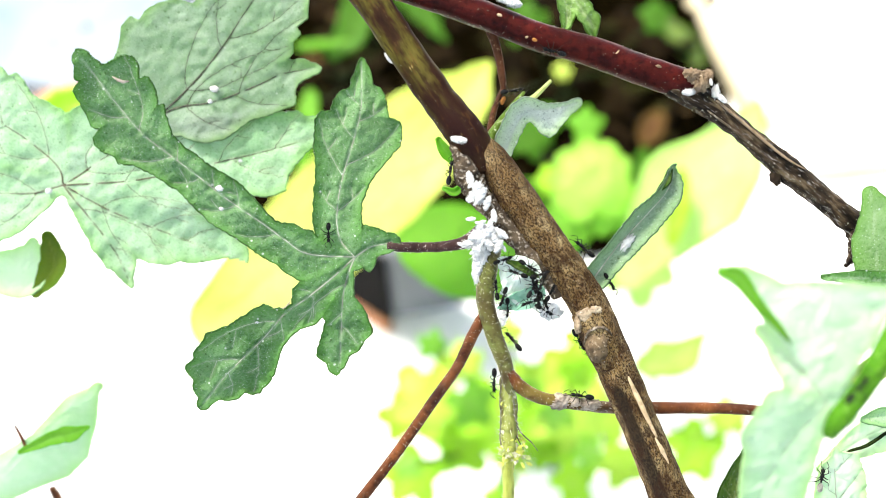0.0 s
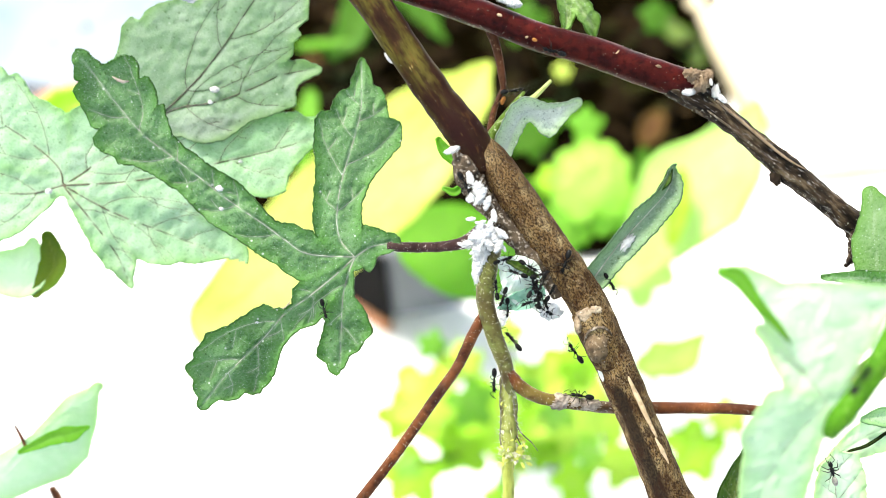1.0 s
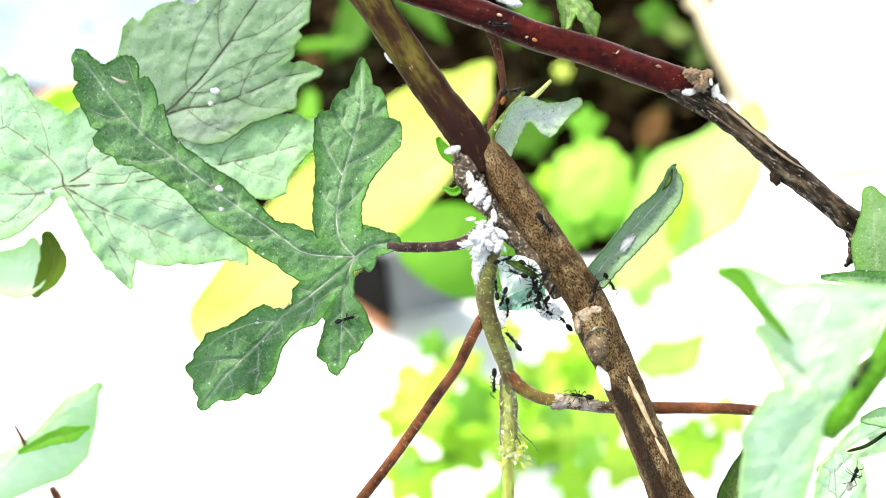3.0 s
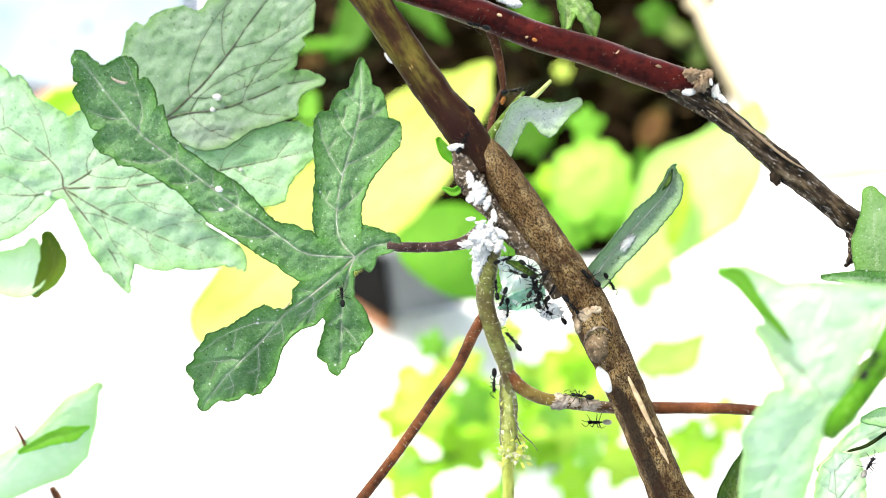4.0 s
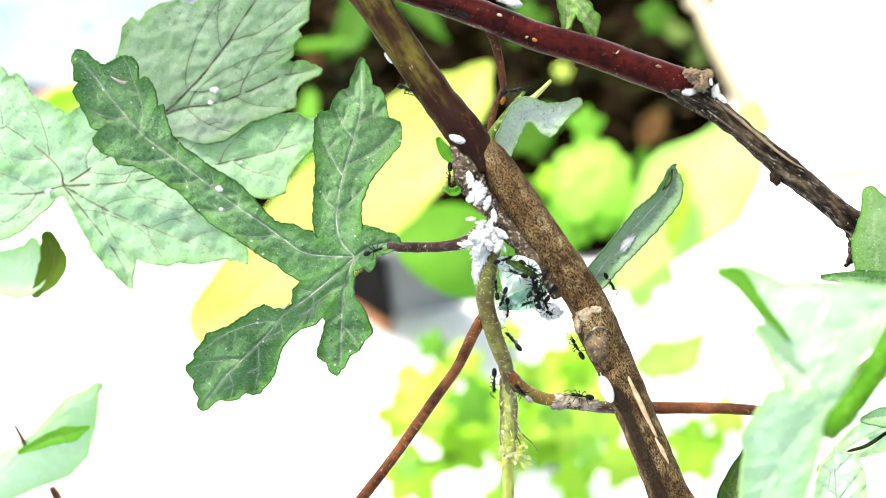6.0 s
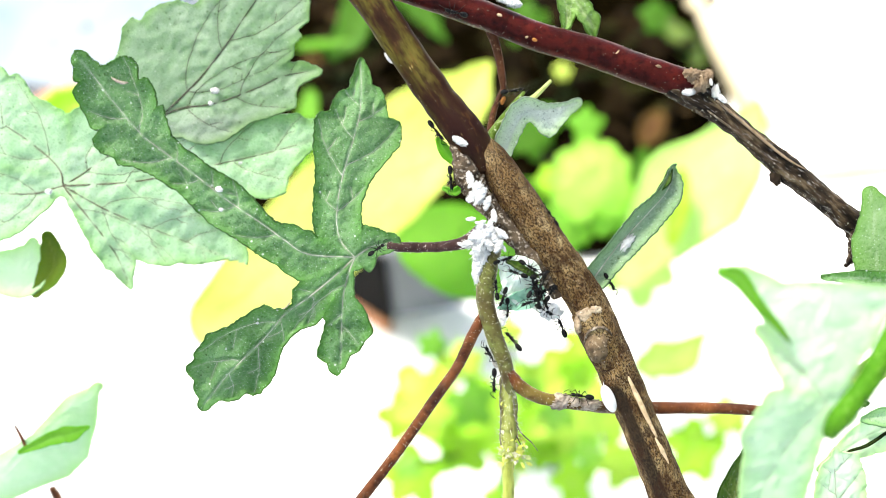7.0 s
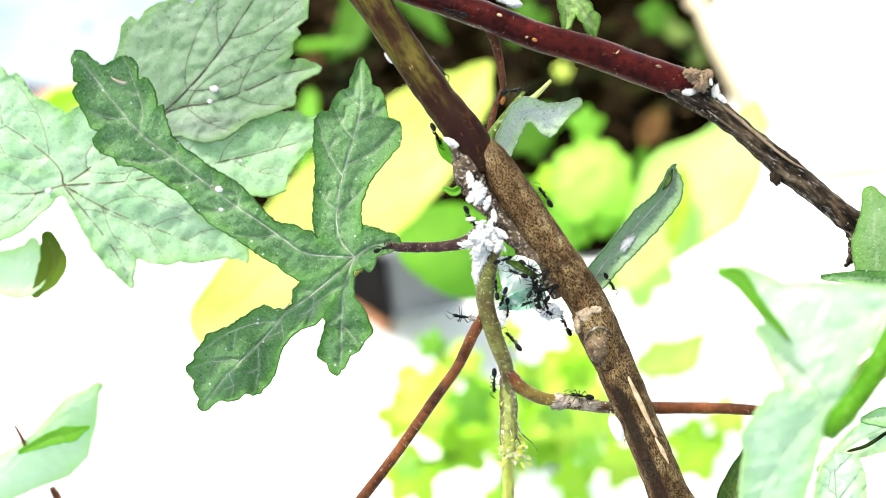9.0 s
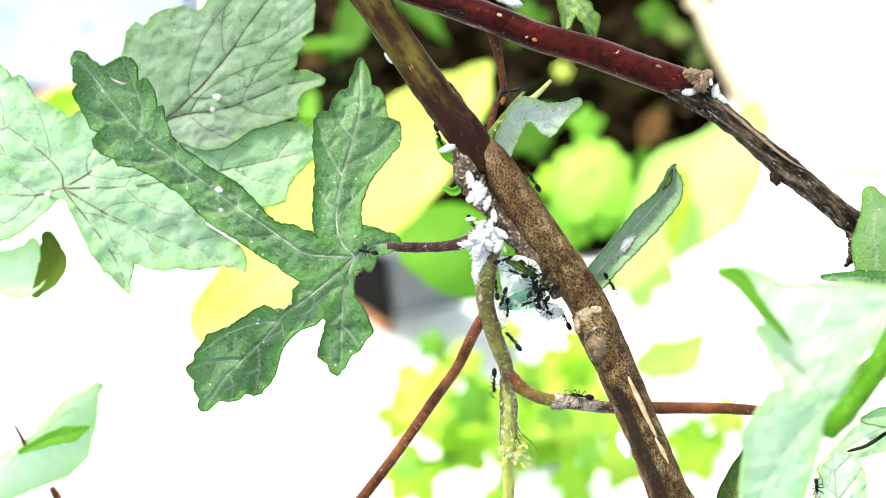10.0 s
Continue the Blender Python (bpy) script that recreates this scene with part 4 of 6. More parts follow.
# ---- leaves of the shrub ----
LOBED_LEAF = [
    blade([(-14.0, -1.3, 1.3), (-21.2, -0.8, 1.6), (-24.8, 1.3, 2.0), (-28.8, 4.3, 2.5), (-33.6, 7.6, 3.0), (-38.3, 11.4, 3.5), (-43.0, 15.0, 4.0), (-46.2, 17.6, 4.7), (-49.4, 21.4, 5.4), (-52.1, 25.1, 6.2), (-54.4, 28.6, 7.4)],
          [(2.4, 2.1), (7.0, 4.5), (8.6, 4.2), (10.2, 4.0), (13.8, 4.4), (19.8, 4.4), (22.6, 4.7), (26.1, 4.2), (29.8, 3.8), (33.8, 4.1), (37.0, 4.7), (38.3, 6.1), (39.1, 5.7), (40.8, 6.8), (42.1, 6.9), (43.0, 6.2), (43.3, 4.6), (43.7, 5.2), (44.3, 5.4), (46.6, 4.8), (48.8, 4.3), (49.6, 3.7), (49.9, 2.3), (50.4, 2.7), (51.1, 2.5), (51.9, 1.5), (53.0, 1.1)],
          [(1.5, 2.3), (6.2, 2.9), (7.9, 3.8), (11.9, 2.9), (14.3, 1.6), (16.6, 1.8), (19.0, 2.6), (21.9, 3.2), (24.1, 3.1), (27.5, 2.5), (30.2, 2.6), (32.3, 2.4), (34.8, 2.8), (36.6, 4.2), (39.5, 5.7), (39.9, 4.7), (40.6, 5.4), (42.3, 6.3), (44.2, 6.7), (44.8, 5.3), (46.3, 6.3), (47.7, 6.7), (48.9, 6.0), (49.3, 5.0), (49.4, 3.5), (49.5, 3.0), (49.8, 2.0), (51.7, 1.5), (53.0, 1.2)], (-0.25, 0.1)),
    blade([(-14.0, -1.3, 1.3), (-17.4, -4.4, 1.4), (-21.9, -8.0, 1.5), (-25.1, -10.2, 1.5), (-28.3, -13.9, 1.1), (-32.0, -17.5, 0.7), (-35.3, -20.8, 0.2), (-37.3, -23.4, -0.3), (-38.6, -24.8, -0.8)],
          [(1.4, 0.7), (5.6, 2.6), (9.4, 3.9), (11.4, 4.1), (14.4, 3.5), (17.0, 3.0), (19.1, 3.2), (20.6, 4.1), (22.7, 5.2), (24.2, 5.7), (25.6, 5.6), (26.8, 5.8), (28.1, 5.0), (28.3, 4.1), (30.3, 3.9), (31.8, 2.7), (32.0, 1.7), (33.1, 1.2)],
          [(2.2, 1.3), (8.1, 2.8), (11.1, 2.5), (12.3, 0.5), (13.6, 0.4), (15.0, 2.0), (15.1, 3.1), (16.4, 3.9), (19.4, 4.7), (22.2, 5.2), (25.4, 6.7), (26.6, 6.2), (28.6, 6.1), (29.1, 5.3), (30.4, 5.7), (31.1, 5.2), (31.6, 3.7), (33.7, 2.5), (34.1, 0.9)], (-0.45, 0.12)),
    blade([(-14.0, -1.3, 1.3), (-14.9, -3.5, 1.2), (-15.9, -7.1, 0.9), (-16.3, -10.8, 0.1), (-16.5, -14.5, -0.6), (-16.7, -18.4, -1.2)],
          [(1.2, 0.4), (3.9, 1.3), (6.2, 1.8), (8.1, 3.6), (10.3, 4.6), (12.2, 5.2), (13.2, 4.3), (14.1, 3.6), (15.3, 3.0), (16.1, 1.6), (17.4, 1.0)],
          [(1.7, 0.8), (7.2, 1.5), (10.1, 3.0), (10.9, 2.4), (12.8, 2.9), (15.5, 3.6), (16.5, 3.7), (17.4, 2.5), (17.5, 1.5)], (0.1, 0.1)),
    blade([(-14.0, -1.3, 1.3), (-16.1, 1.0, 1.1), (-16.9, 3.7, 1.0), (-16.8, 7.3, 0.6), (-16.1, 11.9, -0.3), (-14.6, 17.5, -1.2), (-13.5, 22.3, -2.2), (-13.4, 27.2, -3.4), (-13.6, 31.0, -4.5)],
          [(2.0, 1.6), (4.7, 3.2), (5.9, 3.4), (10.1, 3.7), (14.3, 4.2), (17.4, 5.6), (21.7, 6.6), (23.8, 6.0), (23.9, 4.7), (26.8, 4.4), (28.4, 3.7), (28.9, 1.9), (30.4, 1.7), (32.4, 0.9), (33.7, 0.3)],
          [(0.6, 3.4), (5.6, 4.1), (10.0, 3.8), (13.2, 4.2), (16.2, 5.0), (19.4, 6.4), (21.5, 7.4), (24.0, 7.1), (24.7, 6.3), (24.8, 4.9), (24.9, 4.6), (26.1, 4.2), (28.3, 3.7), (29.6, 2.8), (29.7, 1.8), (32.3, 1.6), (33.5, 0.9)], (0.12, -0.42)),
    blade([(-14.0, -1.3, 1.3), (-11.6, 0.3, 1.5), (-9.3, 0.8, 1.5), (-8.3, 1.2, 1.4)],
          [(1.9, 2.1), (3.2, 3.7), (3.7, 3.0), (6.0, 2.1), (6.4, 1.3)],
          [(0.1, 0.7), (1.7, 1.8), (4.5, 1.7), (5.8, 1.6)], (0.0, -0.2))]
fresh_leaf = leaf(
    "leaf", LOBED_LEAF,
    LEAF_NEAR, shrub, "dark green deeply lobed leaf with pale veins", cell=0.25, curl=0.1, fold=-0.22, pucker=0.5, rib=0.11, nerves=0.05, lift=0.4,
    rib_mat=PALE_RIB, seed=2, quilt=0.5, vein_w=0.28, spacing=6.5, pivot=(-8.46, 0.45, 1.2))
HIGH_LOBES = [
    blade([(-52.3, 21.6, -12.6), (-45.3, 28.1, -12.2), (-41.0, 32.7, -11.7), (-36.9, 38.3, -11.4), (-32.6, 44.5, -11.2), (-28.1, 49.6, -11.0)],
          [(0.1, 3.3), (2.9, 11.8), (5.4, 13.0), (9.2, 15.3), (12.1, 15.6), (13.0, 14.0), (16.0, 14.1), (18.7, 13.3), (20.5, 12.0), (22.0, 10.6), (22.1, 9.1), (22.7, 8.1), (25.4, 8.0), (29.9, 6.6), (34.3, 4.2)],
          [(1.8, 3.7), (12.2, 7.1), (18.5, 10.1), (24.2, 11.1), (25.1, 11.2), (26.9, 10.2), (29.4, 10.6), (30.1, 9.2), (33.1, 9.7), (35.3, 8.2), (37.1, 6.5), (37.2, 3.1)]),
    blade([(-52.3, 21.6, -12.6), (-47.4, 24.9, -12.4), (-40.3, 26.0, -12.1), (-33.3, 28.5, -11.8), (-28.2, 30.7, -11.4), (-22.6, 31.8, -11.0)],
          [(1.3, 0.3), (10.4, 3.5), (20.1, 4.4), (26.1, 3.3), (27.9, 1.9), (30.0, 1.9), (31.8, 0.8)],
          [(0.7, 3.7), (10.3, 7.1), (13.3, 7.0), (17.5, 5.4), (22.2, 5.9), (27.0, 6.2), (27.7, 5.5), (27.8, 3.7), (28.7, 2.4), (31.3, 1.5)])]
LEFT_LOBES = [
    blade([(-67.9, 11.4, -14.0), (-53.8, 12.4, -13.5), (-38.6, 15.7, -13.0), (-30.5, 17.6, -12.7), (-23.1, 19.6, -12.4)],
          [(0.8, 1.0), (9.3, 5.4), (21.3, 8.7), (31.5, 7.8), (39.7, 6.3), (44.5, 5.2), (45.7, 3.9), (45.8, 2.0)],
          [(1.1, 1.8), (11.3, 7.0), (20.3, 9.6), (31.3, 6.6), (35.0, 7.9), (37.5, 8.1), (39.3, 7.6), (39.4, 5.7), (41.7, 3.8), (43.2, 2.9), (43.7, 2.3), (45.2, 1.6)]),
    blade([(-67.9, 11.4, -14.0), (-59.4, 6.7, -14.7), (-49.4, 2.7, -15.3), (-39.6, -1.1, -16.0)],
          [(2.6, 0.7), (13.0, 5.3), (23.6, 5.9), (31.0, 4.4), (31.1, 2.5), (31.2, 1.3)],
          [(2.1, 1.4), (8.7, 4.5), (15.1, 6.1), (16.9, 6.1), (18.8, 6.3), (22.5, 5.3), (24.3, 3.9), (26.6, 3.4), (29.8, 1.5), (31.0, 0.5)]),
    blade([(-67.9, 11.4, -14.0), (-64.4, 6.7, -14.5), (-60.5, 1.6, -15.0), (-58.1, -3.0, -16.0), (-57.2, -6.3, -17.0)],
          [(1.2, 1.2), (7.7, 3.1), (13.6, 3.2), (15.7, 3.3), (17.7, 2.8), (20.1, 1.1)],
          [(1.5, 0.9), (6.4, 1.9), (12.0, 3.1), (13.3, 2.9), (16.9, 2.8), (17.5, 2.0), (19.5, 1.5), (20.9, 0.7)]),
    blade([(-67.9, 11.4, -14.0), (-73.3, 10.0, -14.0), (-79.5, 10.0, -14.3), (-89.1, 10.5, -15.0)],
          [(1.2, 1.6), (4.7, 3.8), (7.3, 6.6), (9.4, 8.0), (11.5, 8.9), (16.6, 10.2), (21.0, 8.3)],
          [(0.0, 2.9), (4.5, 5.2), (12.0, 5.3), (21.4, 4.9)]),
    blade([(-67.9, 11.4, -14.0), (-68.8, 14.7, -13.8), (-74.0, 19.3, -13.5), (-78.9, 22.7, -13.2), (-85.8, 28.2, -13.0)],
          [(0.0, 1.4), (6.6, 4.8), (11.4, 7.1), (19.7, 7.1)],
          [(2.8, 2.4), (6.1, 6.9), (7.6, 8.3), (8.6, 8.3), (11.6, 7.7), (13.9, 7.3), (16.9, 8.5), (18.9, 9.0), (19.6, 7.6), (21.4, 8.0), (23.2, 7.8), (25.2, 5.9), (25.3, 4.0)]),
    blade([(-67.9, 11.4, -14.0), (-62.1, 15.3, -14.0), (-56.1, 19.3, -14.0), (-52.0, 21.9, -14.0)],
          [(2.3, 3.1), (6.3, 7.7), (8.1, 9.8), (9.4, 10.0), (13.1, 9.3), (16.4, 6.4), (18.9, 3.6)],
          [(4.4, 2.0), (11.4, 4.2), (17.6, 3.3)])]
swaying_leaf = leaf(
    "leaf", LEFT_LOBES,
    LEAF_BACK, shrub, "large pale green palmate leaf with light veins", cell=0.5, tooth=2.2, pitch=5.0, curl=0.05, fold=0.08, pucker=0.5, rib=0.15, nerves=0.05, lift=0.2, quilt=0.15, vein_w=0.4,
    rib_mat=TAN_RIB, seed=4, spacing=9.0, pivot=(-85.13, 10.73, -14))
high_leaf = leaf(
    "leaf", HIGH_LOBES,
    LEAF_DULL, shrub, "dull grey-green leaf with dark sunken veins", cell=0.4, tooth=2.4, pitch=5.0, curl=0.06, fold=0.06, pucker=0.5, rib=0.22, nerves=0.06, lift=0.15, quilt=0.14, vein_w=0.42,
    rib_mat=GREY_RIB, seed=5, spacing=11.0, pivot=(-85.13, 10.73, -14))
tube("leaf_stalk", [(-52.3, 21.6, -13, 0.4), (-60, 16.5, -16, 0.5), (-70, 14, -18.5, 0.6), (-82, 11, -21.5, 0.7)], PURPLE_STALK, shrub, n=8, seg=8)
for host, c, r in ((fresh_leaf, (-34.77, 9.4, 4.2), 0.55), (fresh_leaf, (-34.48, 6.25, 4), 0.35), (fresh_leaf, (-29.57, -11.68, 1.4), 0.25), 
                   (high_leaf, (-40.06, 28.06, -11.2), 0.75), (high_leaf, (-40.85, 25.88, -11.2), 0.45), (swaying_leaf, (-70.14, 10.35, -13), 0.6), (swaying_leaf, (-35.97, 15.63, -12.6), 0.35)):
    v, f = ball_mesh(c, (r, r * 0.8, r * 0.4), 12, 8, None, 0.6, 0.5)
    part("wax_fleck", world_of(v), f, WAX, host, "white wax fleck")
v, f, al = tube_mesh([(-28.2, -9.34, 1.5, 0.1), (-26.83, -9.69, 1.6, 0.24), (-25.21, -9.42, 1.6, 0.2), (-24.23, -8.34, 1.6, 0.08)], n=8, seg=10, lump=0.4, size=0.5)
part("dry_edge", world_of(v), f, HUSK, fresh_leaf, "dry brown bitten edge")
v, f, al = tube_mesh([(-50.2, 26.2, 7.0, 0.08), (-49.4, 25.7, 7.1, 0.2), (-48.5, 25.4, 7.0, 0.22), (-47.7, 25.5, 6.8, 0.07)], n=8, seg=10, lump=0.4, size=0.5)
part("torn_mark", world_of(v), f, HUSK, fresh_leaf, "small torn brown mark")
leaf("leaf", [blade([(24.5, -4.5, -0.5), (27.7, 0.1, 0.5), (32, 5, 1.2), (35.5, 9.1, 1.6), (36.6, 12.4, 1.8)],
                    [(0.6, 2), (5.5, 1.6), (11.9, 2.1), (15.1, 1.5), (18.4, 1.4), (21, 0.9)],
                    [(0.7, 2.1), (6, 2.6), (11.8, 2.7), (16, 2.5), (18.3, 2.1), (20.4, 1.1), (21.1, 0.3)], (0.5, -0.1))],
     LEAF_PALE, shrub, "narrow rolled green leaf with a white scar", cell=0.2, tooth=0.5, pitch=2.2, curl=0.5, pucker=0.15, rib=0.12, rib_mat=PALE_RIB, seed=6)
leaf("leaf_edge", [([(34.0, 9.2, 2.3), (35.2, 10.7, 2.5), (35.8, 12.3, 2.4)], [0.15, 0.5, 0.3])], LEAF_OLIVE, shrub, "rolled olive edge of a leaf", cell=0.15, tooth=0.2, seed=31, curl=0.5)
v, f = ball_mesh((29.32, 0.99, 1.3), (1.3, 0.6, 0.3), 24, 16, [(0.6, 0.8, 0), (-0.8, 0.6, 0), (0, 0, 1)], 0.9, 0.4)
part("leaf_scar", world_of(v), f, WAX, shrub, "chewed white scar on a rolled leaf")
leaf("leaf", [blade([(9.9, 14.5, -3), (11.8, 19.9, -2), (14, 22.5, -1.5), (17.6, 22.8, -2), (22.2, 24.1, -3)],
                    [(0, 1.5), (1.4, 2.4), (5.7, 2.2), (7.9, 2.4), (9.2, 2.1), (11, 1.2), (15.5, 0.5), (17.5, 0.7)],
                    [(0.8, 1), (5.5, 1.4), (7.6, 1.3), (10.5, 3), (12.4, 4.5), (13.6, 3.2), (15.6, 1.8), (17.6, 0.8)], (0.3, -0.5))],
     LEAF_SILVER, shrub, "dried silvery grey curled leaf", cell=0.25, tooth=0.8, pitch=2.2, curl=0.3, pucker=0.4, quilt=0.1, seed=7)
leaf("leaf", [
    blade([(47.3, -19.1, 29), (44, -14.5, 29.5), (39.6, -8.5, 30), (36.7, -4.6, 30), (34, -2.8, 30)],
          [(0.2, 1), (5.5, 1), (10.5, 0.6), (13.4, 0.4), (16.8, 0.7), (19.8, 0.6)],
          [(1.1, 3.8), (5.6, 10.8), (7, 14.8), (11.3, 10), (14.8, 5.7), (15.9, 3.8), (18.2, 2.5), (20.3, 1.5), (21.2, 0.7)], (0.0, 0.15)),
    blade([(47.3, -19.1, 29), (45.4, -21.7, 28), (43, -25.5, 27), (41, -29.7, 26), (39.2, -35.4, 25)],
          [(0.8, 1.3), (3.2, 2.5), (9.1, 5.1), (16.7, 6.9)],
          [(0, 3.2), (2.4, 7.0), (3.4, 7.3), (5.6, 6.9), (8.4, 7.1), (10.3, 4.9), (12.6, 3.8), (18.4, 1.4)], (-0.25, 0.25)),
    blade([(46.2, -17.5, 29), (42.5, -13.5, 28.8), (39, -10.2, 28.5)], [(0, 2), (3, 3.2), (6.5, 2.0), (9, 0.8)], [(0, 1), (9, 1)])],
    LEAF_MINT, shrub, "pale mint green leaf close to the lens", cell=0.35, curl=0.1, pucker=0.45, quilt=0.08, seed=8, spacing=4, rib=0.07, rib_mat=PALE_RIB)
leaf("leaf_edge", [([(33.49, -2.79, 31), (35.47, -3.34, 31), (37.51, -6.36, 31.5), (40.22, -9.41, 31.5), (42.07, -11.64, 31)], [0.3, 0.85, 0.6, 0.35, 0.08])],
     LEAF_GRASS, shrub, "rolled green edge of a pale leaf", cell=0.4, tooth=0.1, seed=33, curl=0.4)
leaf("leaf", [blade([(68.2, -6.9, 4), (67.5, -0.8, 4), (67, 5.4, 4), (66.5, 8.7, 4)],
                    [(0, 3), (3.9, 3.1), (8.2, 3.2), (12.1, 2), (15.2, 1.2)], [(1.3, 3.7), (7.6, 4.4), (13.6, 3.2), (15.8, 1.1)], (-0.5, 0.0))], LEAF_SPRIG, shrub,
     "green leaf at the branch end", cell=0.5, tooth=0.6, seed=9)
leaf("leaf", [([(74.03, -6.83, 6), (65.39, -4.67, 6), (58.12, -4.24, 6)], [1.818, 1.455, 0.364])], LEAF_NEAR, shrub, cell=0.4, tooth=0.3, seed=10)
leaf("leaf", [blade([(65.5, -48, -3), (64.3, -41.5, -2), (63.6, -37.5, -1), (62.8, -32.6, 0)],
                    [(0, 3.6), (7.3, 4.1), (11.2, 3.5), (13.7, 2.4), (15.3, 0.3)], [(0, 4), (6.5, 4.6), (10.7, 4.6), (14.8, 3.7), (15.5, 1)])], LEAF_MINT, shrub,
     "mint green leaf with pale veins", cell=0.25, tooth=0.4, seed=11, rib=0.14, rib_mat=PALE_RIB, nerves=0.05, spacing=4.0)
leaf("leaf", [([(47.12, -48.33, -3), (48.05, -40.88, -3), (49.52, -32.24, -2)], [3.636, 3.455, 0.545])], LEAF_OLIVE, shrub,
     "dark edged olive green leaf", cell=0.25, tooth=0.4, seed=12, rib=0.1, curl=0.3, nerves=0.06, lift=0.4, spacing=3.0)
leaf("leaf", [([(80.34, -28.06, -4), (70.4, -30.64, -3), (61.53, -35.94, -2)], [3.636, 3.091, 0.545])], LEAF_MINT, shrub, cell=0.35, tooth=0.4, seed=13, curl=0.2)
tube("leaf_edge", [(61.22, -35.47, -1, 0.08), (65.83, -33.01, -1.4, 0.22), (69.27, -32.01, -1.8, 0.3), (73.83, -29.4, -2.5, 0.25)], DARK_STALK, shrub, "dark rolled edge of a leaf", n=8, seg=8)
leaf("leaf", [blade([(-92, -49.5, -24.5), (-87.3, -45.5, -24), (-80.4, -39.3, -23.3), (-72.5, -32.2, -22.7), (-65.5, -26.1, -22)],
                    [(0, 5), (6, 5), (13.2, 2.8), (19.6, 1.6), (29.8, 2.5), (34.3, 1)],
                    [(0, 4), (6.1, 4.5), (12.1, 6.6), (16.9, 8.7), (22.5, 8.5), (30.3, 4.3), (34.7, 1)], (0.2, -0.35))],
     LEAF_MINT, shrub, "pale folded leaf low on the shrub", cell=0.6, tooth=0.8, seed=14, curl=-0.15)
leaf("leaf", [([(-79.02, -37.93, -20), (-72.79, -35.28, -20), (-69.62, -34.55, -20), (-66.34, -33.38, -20)], [0.423, 1.373, 1.585, 0.317])], LEAF_GRASS, shrub, cell=0.4, tooth=0.6, seed=18)
tube("leaf_stalk", [(-79.05, -37.38, -22, 0.35), (-80.23, -35.03, -22, 0.3), (-81.19, -33.31, -22, 0.2)], RED_STALK, shrub, n=6, seg=8)
tube("leaf_stalk", [(-76.16, -46.56, -26, 0.6), (-75.84, -49.52, -28, 0.8), (-75.84, -57.86, -34, 0.9)], RED_STALK, shrub, n=6, seg=10)
leaf("leaf", [([(1.47, 14.3, -1), (0.37, 15.85, -1), (-0.73, 17.69, -1)], [0.455, 0.909, 0.364])], LEAF_GRASS, shrub, cell=0.18, tooth=0.2, seed=21, curl=0.4)
leaf("leaf", [([(3.48, 10.63, -1), (1.92, 9.26, -1), (0.18, 9.81, -1)], [0.364, 0.545, 0.182])], LEAF_GRASS, shrub, cell=0.15, tooth=0.1, seed=22, curl=0.4)
leaf("leaf", [([(68.41, -17.21, 6), (64.95, -18.51, 6), (61.93, -20.24, 6)], [1.273, 1.818, 0.455])], LEAF_YOUNG, shrub, "small striped young leaf", cell=0.3, tooth=0.8, pitch=1.6, seed=23, curl=0.5, nerves=0.08, spacing=1.2)
leaf("leaf", [([(74.78, -26.94, -1), (71.12, -27.22, -1), (68.18, -27.59, -1)], [1.273, 1.636, 0.545])], LEAF_BACK, shrub, cell=0.3, tooth=0.4, seed=24, curl=0.3, nerves=0.08, spacing=1.8)
leaf("leaf", [([(-83.75, -4.06, -18), (-76.98, -4.06, -18), (-75.42, 1.15, -18)], [3.125, 4.583, 1.042])], LEAF_MINT, shrub, cell=0.5, tooth=0.6, seed=15)
leaf("leaf", [([(-74.9, -8.23, -18), (-71.27, -3, -17), (-72.3, 2.17, -17)], [0.833, 2.5, 1.25])], LEAF_MOSS, shrub, cell=0.4, tooth=0.4, seed=16)
leaf("leaf", [([(19.01, 44.55, -5), (20.43, 40.77, -5), (20.7, 38.08, -5.5), (20.21, 36.7, -6)], [1.091, 1.455, 1.091, 0.364]),
              ([(20.43, 43.61, -5), (23.18, 39.67, -4.5), (24.69, 37.46, -5), (25.17, 35.75, -6)], [1.273, 1.636, 1.455, 0.455])],
     LEAF_FRESH, shrub, "fresh pale green young leaf hanging curled", cell=0.2, tooth=0.5, pitch=2.0, seed=17, curl=0.6, pucker=0.5, nerves=0.06, spacing=2.0)


rng = random.Random(21)
for n in range(112):
    # a ragged collar of papery scales, and a few up the shoot
    low = n < 90
    a = rng.uniform(0, 6.3)
    c = Vector((10.6 + 1.9 * math.cos(a) * rng.uniform(0.3, 1.1) + max(0, min(2.2, rng.gauss(0.2, 1.2))), -32.4 + max(-2, min(2.5, rng.gauss(0, 1.1))), 0.6 + 1.3 * math.sin(a))) if low else Vector((rng.gauss(10.6, 0.6), rng.uniform(-31, -24.5), rng.uniform(0.7, 1.2)))
    d = Vector((rng.uniform(-1, 1), rng.uniform(-1, 0.5), rng.uniform(-0.3, 0.6))).normalized() * rng.uniform(0.4, 1.2)
    leaf("bud_scale", [([tuple(c - d / 2), tuple(c), tuple(c + d / 2)], [0.1, rng.uniform(0.12, 0.38), 0.04])], (SCALE_YELLOW, SCALE_YELLOW, LIME_STALK, HUSK_PALE)[n % 4], shrub,
         "papery yellow bud scale", cell=0.14, tooth=0.3, pitch=0.5, curl=0.0, pucker=0.12, quilt=0.0, seed=n, thick=0.08, vein_w=0.1, spacing=0.8, veins=False)
fuzz([(10.2, -22, 0.5, 0.9), (10.7, -27, 0.3, 1.5), (10.9, -32, 0.3, 1.8), (11.2, -35, 0.3, 2.2)], 260, 1.1, shrub, 31)

